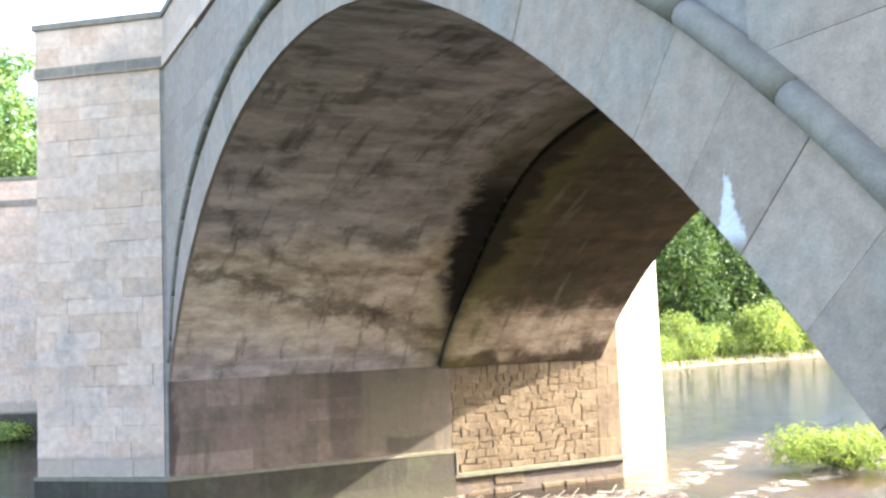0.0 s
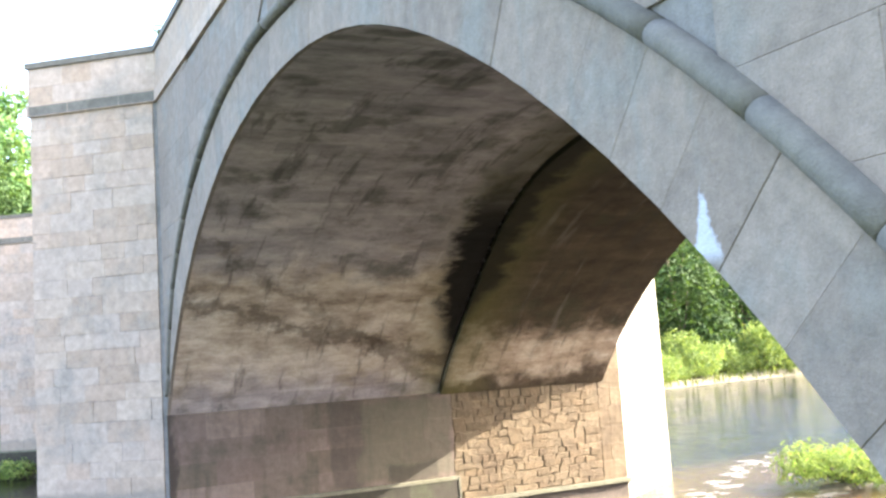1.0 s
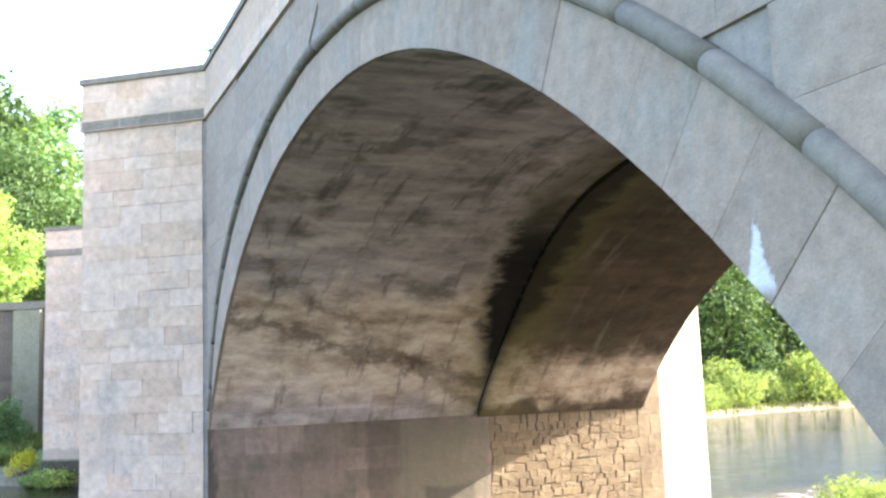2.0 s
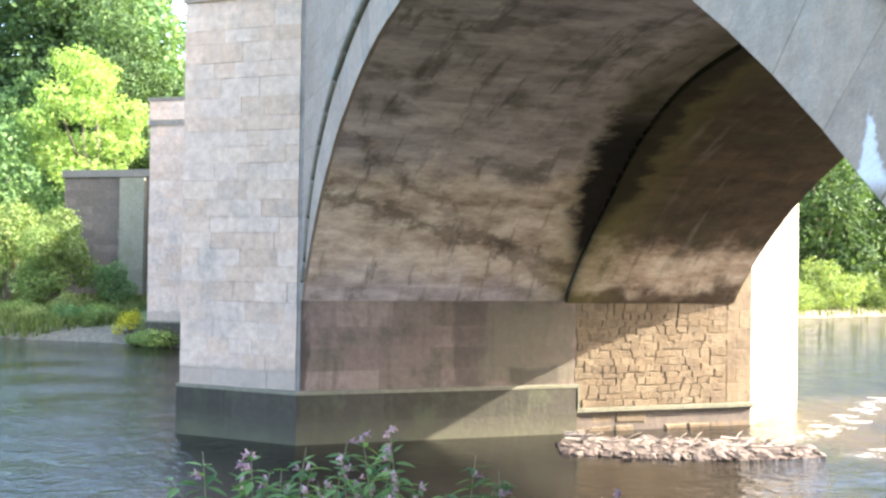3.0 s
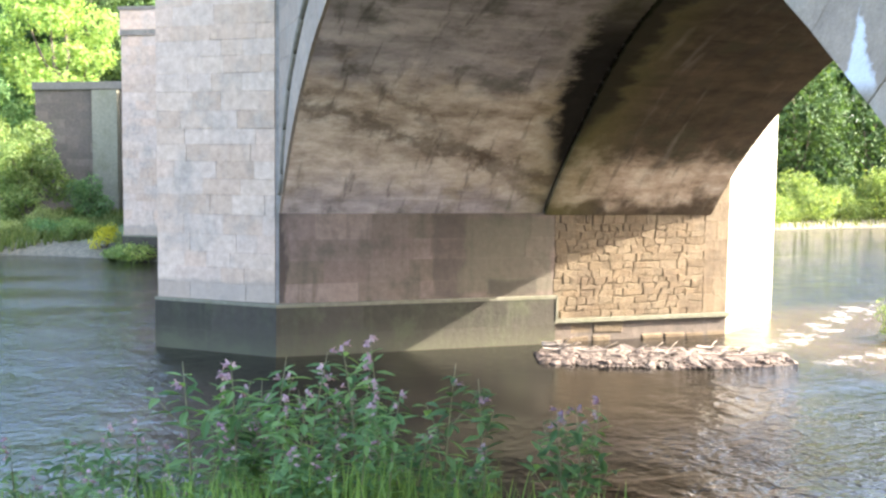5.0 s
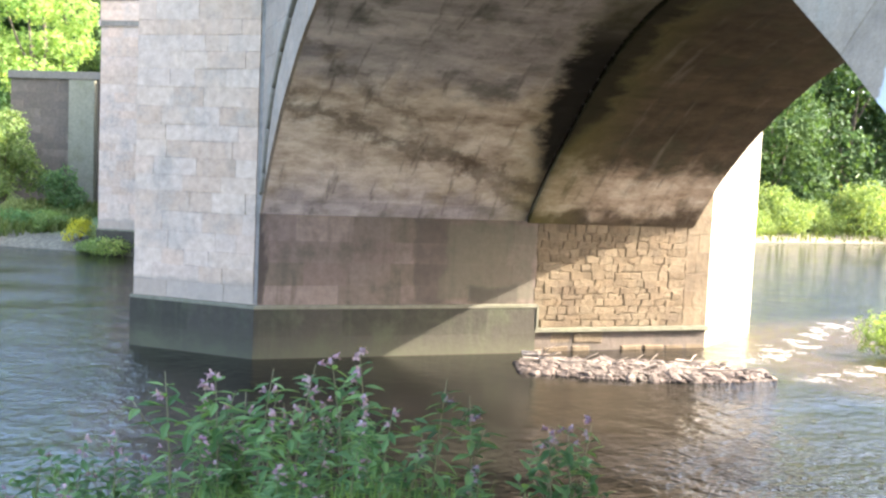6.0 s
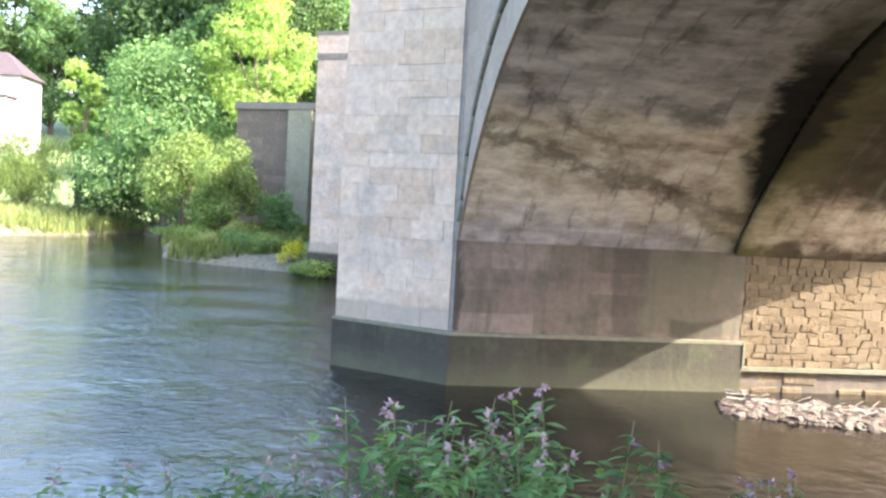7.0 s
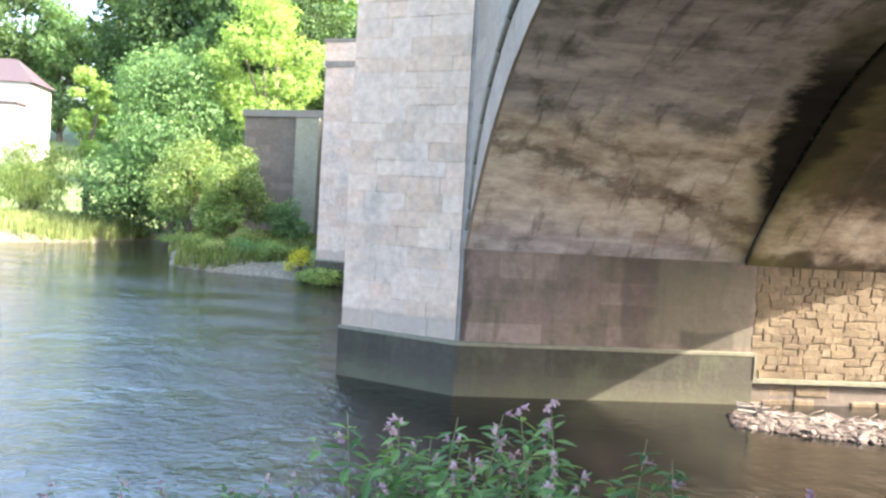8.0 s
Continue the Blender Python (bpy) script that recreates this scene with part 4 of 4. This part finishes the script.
make_bush("shoal_plants", "sunlit yellow-green water plants on a shoal", LEAF_SHRUB, 44, 2.9, 0.95, 4200, 0.13, (14.2, -2.2), 0, 0.35, 12)


# near bank below the bridge: unseen trees added to block low sky light
for k, (x, y, sc) in enumerate([(17, -24, 0.9), (24, -22, 1.0), (32, -23, 1.05), (41, -24, 1.1), (52, -25, 1.1)]):
    far_copy(dark_r, x, y, 25 + k * 83, sc)


# ---------------------------------------------------------------- house among the trees
def build_house():
    house = thing("white_house", "white rendered house with a purple-brown hipped roof", "house", at=(-33, 76, ground_z(-33, 76)))
    z0 = house.location.z
    eave, ridge = 12.3 - z0, 14.7 - z0
    bm = bmesh.new()
    block(bm, (-2.6, 0, -0.5), (3.4, 7, eave), 0.03)
    part("wall", bm, RENDER_WHITE, house)
    bm = bmesh.new()
    lo = [bm.verts.new(p) for p in ((-3.0, -0.4, eave), (3.8, -0.4, eave), (3.8, 7.4, eave), (-3.0, 7.4, eave))]
    hi = [bm.verts.new(p) for p in ((-0.2, 3.0, ridge), (1.2, 3.0, ridge), (1.2, 4.2, ridge), (-0.2, 4.2, ridge))]
    for i in range(4):
        bm.faces.new((lo[i], lo[(i + 1) % 4], hi[(i + 1) % 4], hi[i]))
    bm.faces.new(lo[::-1])
    bm.faces.new(hi)
    part("roof", bm, ROOF, house)
    bm = bmesh.new()
    block(bm, (-6.5, -3.0, -0.5), (3.0, -0.01, 10.05 - z0), 0.03)
    wing = part("wing", bm, RENDER_WHITE, house, "low white front wing")
    bm = bmesh.new()
    block(bm, (-6.7, -3.2, 10.05 - z0), (3.2, 0.0, 10.3 - z0), 0.03)
    part("wing_roof", bm, ROOF, house)


build_house()


# ---------------------------------------------------------------- bank grasses
def grass(name, label, mat, seed, spots, count, height, width=0.02):
    rg = np.random.default_rng(seed)
    verts, faces = [], []
    for k in range(count):
        x0, x1, y0, y1 = spots[rg.integers(len(spots))]
        x, y = rg.uniform(x0, x1), rg.uniform(y0, y1)
        z = ground_z(x, y)
        if z < 0.02:
            continue
        h = height * rg.uniform(0.5, 1.3)
        a = rg.uniform(0, 6.283)
        lean = rg.uniform(0.05, 0.5) * h
        dx, dy = math.cos(a), math.sin(a)
        w = width * rg.uniform(0.7, 1.4)
        b = len(verts)
        verts += [(x - dy * w, y + dx * w, z - 0.03), (x + dy * w, y - dx * w, z - 0.03),
                  (x + dx * lean * 0.4 + dy * w * 0.8, y + dy * lean * 0.4 - dx * w * 0.8, z + h * 0.6),
                  (x + dx * lean * 0.4 - dy * w * 0.8, y + dy * lean * 0.4 + dx * w * 0.8, z + h * 0.6),
                  (x + dx * lean, y + dy * lean, z + h)]
        faces += [(b, b + 1, b + 2, b + 3), (b + 3, b + 2, b + 4)]
    ob = mesh_part(name, verts, faces, mat)
    return tagged(ob, label, "grass", kind="stuff")


grass("tall_grass", "pale seeding grass along the far bank", DRY_GRASS, 51, [(-34, -11.5, 38, 46), (-22, -13, 39, 46)], 9000, 0.75, 0.035)
grass("bank_grass", "green grass on the muddy far bank", GRASS, 52, [(-9, -3, 24.5, 33), (-12, -2, 29, 42), (30, 75, 34, 42)], 12000, 0.38, 0.04)
grass("near_grass", "rank green grass on the near bank", SHADE_GRASS, 53, [(-6, 0.2, -13.2, -10.0), (-4.5, -0.6, -12.6, -10.4)], 4600, 0.45, 0.006)


# ---------------------------------------------------------------- balsam on the near bank
def balsam_leaf():
    verts = [(0, 0, 0), (0.018, 0.03, 0.006), (0.027, 0.07, 0.006), (0.014, 0.12, -0.004), (0, 0.155, -0.018), (-0.014, 0.12, -0.004), (-0.027, 0.07, 0.006),
             (-0.018, 0.03, 0.006), (0, 0.03, 0), (0, 0.07, -0.002), (0, 0.12, -0.010)]
    faces = [(0, 1, 8), (1, 2, 9, 8), (2, 3, 10, 9), (3, 4, 10), (0, 8, 7), (8, 9, 6, 7), (9, 10, 5, 6), (10, 4, 5)]
    me = bpy.data.meshes.new("leaf")
    me.from_pydata(verts, [], faces)
    me.materials.append(LEAF_BALSAM)
    return me


def balsam_flower():
    """Hooded two-lipped flower with a spur."""
    bm = bmesh.new()
    bmesh.ops.create_uvsphere(bm, u_segments=7, v_segments=5, radius=0.016)
    for v in bm.verts:
        v.co.y *= 1.4
        if v.co.y < 0:
            v.co.x *= 0.5
            v.co.z *= 0.5
    for sx in (-1, 1):
        a = [bm.verts.new(p) for p in ((0, 0.012, 0), (sx * 0.022, 0.026, -0.006), (sx * 0.018, 0.036, -0.022), (0.002 * sx, 0.026, -0.018))]
        bm.faces.new(a)
    a = [bm.verts.new(p) for p in ((-0.014, 0.012, 0.010), (0.014, 0.012, 0.010), (0.010, 0.030, 0.026), (-0.010, 0.030, 0.026))]
    bm.faces.new(a)
    me = bpy.data.meshes.new("flower")
    bm.to_mesh(me)
    bm.free()
    me.materials.append(PETAL)
    return me


LEAF_MESH, FLOWER_MESH = balsam_leaf(), balsam_flower()


def make_balsam(seed, height):
    r3 = random.Random(seed)
    plant = thing("balsam_plant", "tall pink-flowered balsam on the shaded river bank", "plant", group="balsam on the near bank")
    lean = (r3.uniform(-0.1, 0.1), r3.uniform(-0.08, 0.08))
    stem_at = lambda t: Vector((lean[0] * t * t * height, lean[1] * t * t * height, t * height))
    v, f = tube([tuple(stem_at(t)) for t in (0, 0.3, 0.6, 0.85, 1.0)], [0.011, 0.009, 0.007, 0.004, 0.002], 6)
    mesh_part("stem", v, f, STEM, plant, flat=False)
    t = 0.22
    turn = 0.0
    while t < 0.98:
        size = (1.05 if t < 0.8 else 1.05 - (t - 0.8) * 2.4) * r3.uniform(0.8, 1.2)
        for k in range(3):
            ob = new("leaf", LEAF_MESH)
            ob.parent = plant
            ob.matrix_basis = Matrix.Translation(stem_at(t)) @ pose(0, 0, 0, 0, 0, turn + k * 120 + r3.uniform(-25, 25)) @ \
                pose(0, 0.01, 0, r3.uniform(-30, 40), r3.uniform(-20, 20), 0) @ Matrix.Scale(size, 4)
        turn += 55
        t += 0.070 * r3.uniform(0.8, 1.2) if t < 0.8 else 0.05
    for k in range(r3.randint(2, 5)):
        a = r3.uniform(0, 360)
        ob = new("flower", FLOWER_MESH)
        ob.parent = plant
        ob.matrix_basis = Matrix.Translation(stem_at(r3.uniform(0.88, 1.02))) @ pose(0, 0, 0, 0, 0, a) @ pose(0, r3.uniform(0.02, 0.06), r3.uniform(-0.01, 0.03), r3.uniform(-25, 20), 0, 0) \
            @ Matrix.Scale(r3.uniform(0.8, 1.15), 4)
    if r3.random() < 0.9:
        for k in range(r3.randint(1, 3)):
            a = r3.uniform(0, 6.28)
            t0 = r3.uniform(0.45, 0.75)
            s0 = stem_at(t0)
            e = s0 + Vector((math.cos(a) * 0.16, math.sin(a) * 0.16, 0.2)) * height * r3.uniform(0.7, 1.1)
            v, f = tube([tuple(s0), tuple(s0.lerp(e, 0.5) + Vector((math.cos(a), math.sin(a), 0)) * 0.03), tuple(e)], [0.005, 0.004, 0.002], 5)
            mesh_part("side_stem", v, f, STEM, plant, flat=False)
            for q in range(7):
                ob = new("leaf", LEAF_MESH)
                ob.parent = plant
                ob.matrix_basis = Matrix.Translation(s0.lerp(e, 0.45 + 0.55 * q / 6)) @ pose(0, 0, 0, 0, 0, q * 100 + r3.uniform(-30, 30)) @ \
                    pose(0, 0.005, 0, r3.uniform(-30, 45), r3.uniform(-20, 20), 0) @ Matrix.Scale(r3.uniform(0.8, 1.25), 4)
    return plant


TIPS = [(-5.0, 1.65), (-3.5, 1.85), (-2.75, 1.9), (-2.45, 2.24), (-1.65, 2.28), (-1.07, 2.32), (-0.9, 2.06), (-0.62, 2.16), (-0.3, 2.03), (0.0, 1.45), (0.2, 1.74),
        (0.55, 1.76), (0.8, 1.2)]
SPOTS = [(0.44, -11.7), (0.22, -11.8), (0.55, -11.5), (-1.30, -11.7), (-1.65, -11.5), (-2.42, -11.6), (-0.62, -11.5), (-0.33, -11.6), (0.34, -11.4), (-2.1, -11.4),
         (-1.08, -11.5), (-1.92, -11.7), (-3.5, -11.6), (-2.78, -11.5), (-3.02, -11.7), (-3.26, -11.5), (-3.85, -11.6), (-4.3, -11.5)]
r4 = random.Random(77)
while len(SPOTS) < 90:
    x = r4.triangular(-4.4, -0.15, -1.5)
    SPOTS.append((x, r4.uniform(-12.6, -10.7)))
kinds = []
for k, (x, y) in enumerate(SPOTS):
    z = ground_z(x, y)
    tip = float(np.interp(x, [p[0] for p in TIPS], [p[1] for p in TIPS])) - (y + 11.5) * 0.14
    if k >= 18:
        tip -= r4.uniform(0.15, 0.75)
    h = max(0.45, tip - z)
    if len(kinds) < 6:
        plant = make_balsam(100 + k, 1.45)
        kinds.append(plant)
        plant.matrix_basis = pose(x, y, z - 0.03, 0, 0, r4.uniform(0, 360))
        plant.scale = (1, 1, h / 1.45)
    else:
        source = kinds[r4.randrange(6)]
        made = copy_thing(source, pose(x, y, z - 0.03, 0, 0, r4.uniform(0, 360)))
        q = h / 1.45
        made.scale = (max(0.75, q), max(0.75, q), q)


# ---------------------------------------------------------------- shingle bar and driftwood under the arch
def build_shingle():
    rg = np.random.default_rng(61)
    verts, faces = [], []
    a, b = np.array((4.7, -1.5)), np.array((9.3, -3.0))
    d = (b - a) / np.linalg.norm(b - a)
    n = np.array((-d[1], d[0]))
    bm = bmesh.new()
    bmesh.ops.create_icosphere(bm, subdivisions=1, radius=1.0)
    unit = [v.co.copy() for v in bm.verts]
    tri = [tuple(v.index for v in f.verts) for f in bm.faces]
    bm.free()
    for k in range(5200):
        t = rg.random()
        half = 0.85 * math.sin(math.pi * (0.12 + 0.80 * t)) ** 0.6
        s = rg.uniform(-1, 1)
        c = a + d * t * np.linalg.norm(b - a) + n * s * half
        z = 0.10 * (1 - s ** 4) * math.sin(math.pi * (0.1 + 0.85 * t))
        r = rg.uniform(0.02, 0.05) if rg.random() < 0.94 else rg.uniform(0.07, 0.14)
        sc = (r * rg.uniform(0.9, 1.7), r * rg.uniform(0.8, 1.2), r * rg.uniform(0.3, 0.65))
        turn = Euler((rg.normal() * 0.25, rg.normal() * 0.25, rg.uniform(0, 6.28))).to_matrix()
        base = len(verts)
        for u in unit:
            p = turn @ Vector((u.x * sc[0], u.y * sc[1], u.z * sc[2])) * rg.uniform(0.86, 1.1)
            verts.append((c[0] + p.x, c[1] + p.y, z + p.z))
        faces += [tuple(base + i for i in f) for f in tri]
    ob = mesh_part("shingle_bar", verts, faces, SHINGLE)
    tagged(ob, "sun-bleached cobble bar in shallow water", "shingle", kind="stuff")


build_shingle()


def driftwood(seed, x, y, z, length, turn, tilt):
    r5 = random.Random(seed)
    ob = thing("driftwood_branch", "bleached bare driftwood branch on the cobble bar", "branch", group="driftwood", at=(x, y, z))
    ob.rotation_euler = (0, radians(tilt), radians(turn))
    pts = [(length * t, r5.uniform(-0.04, 0.04), r5.uniform(-0.02, 0.03)) for t in (0, 0.25, 0.5, 0.75, 1.0)]
    v, f = tube(pts, [0.032, 0.028, 0.022, 0.016, 0.006], 6)
    mesh_part("bough", v, f, DRIFT, ob, flat=False)
    for k in range(4):
        s = Vector(pts[1 + k % 3])
        e = s + Vector((length * r5.uniform(0.12, 0.3), r5.uniform(-0.2, 0.2), r5.uniform(0.0, 0.2)))
        v, f = tube([tuple(s), tuple(s.lerp(e, 0.5) + Vector((0, 0, 0.02))), tuple(e)], [0.016, 0.012, 0.005], 5)
        mesh_part("twig", v, f, DRIFT, ob, flat=False)


for k, (x, y, ln, turn, tilt) in enumerate([(5.2, -0.5, 0.9, -60, 3), (5.0, -0.9, 1.2, -24, 1), (5.5, -1.2, 1.1, -30, 1), (6.2, -1.5, 1.5, -24, 1), (7.0, -1.6, 1.3, -26, 1),
                                            (7.6, -2.3, 1.5, -28, -2), (5.3, -0.3, 0.8, -80, 2), (8.0, -1.6, 1.2, -18, 1), (5.15, -0.7, 0.7, -30, -6)]):
    driftwood(200 + k, x - 0.05, y - 0.3, 0.13, ln, turn, tilt)
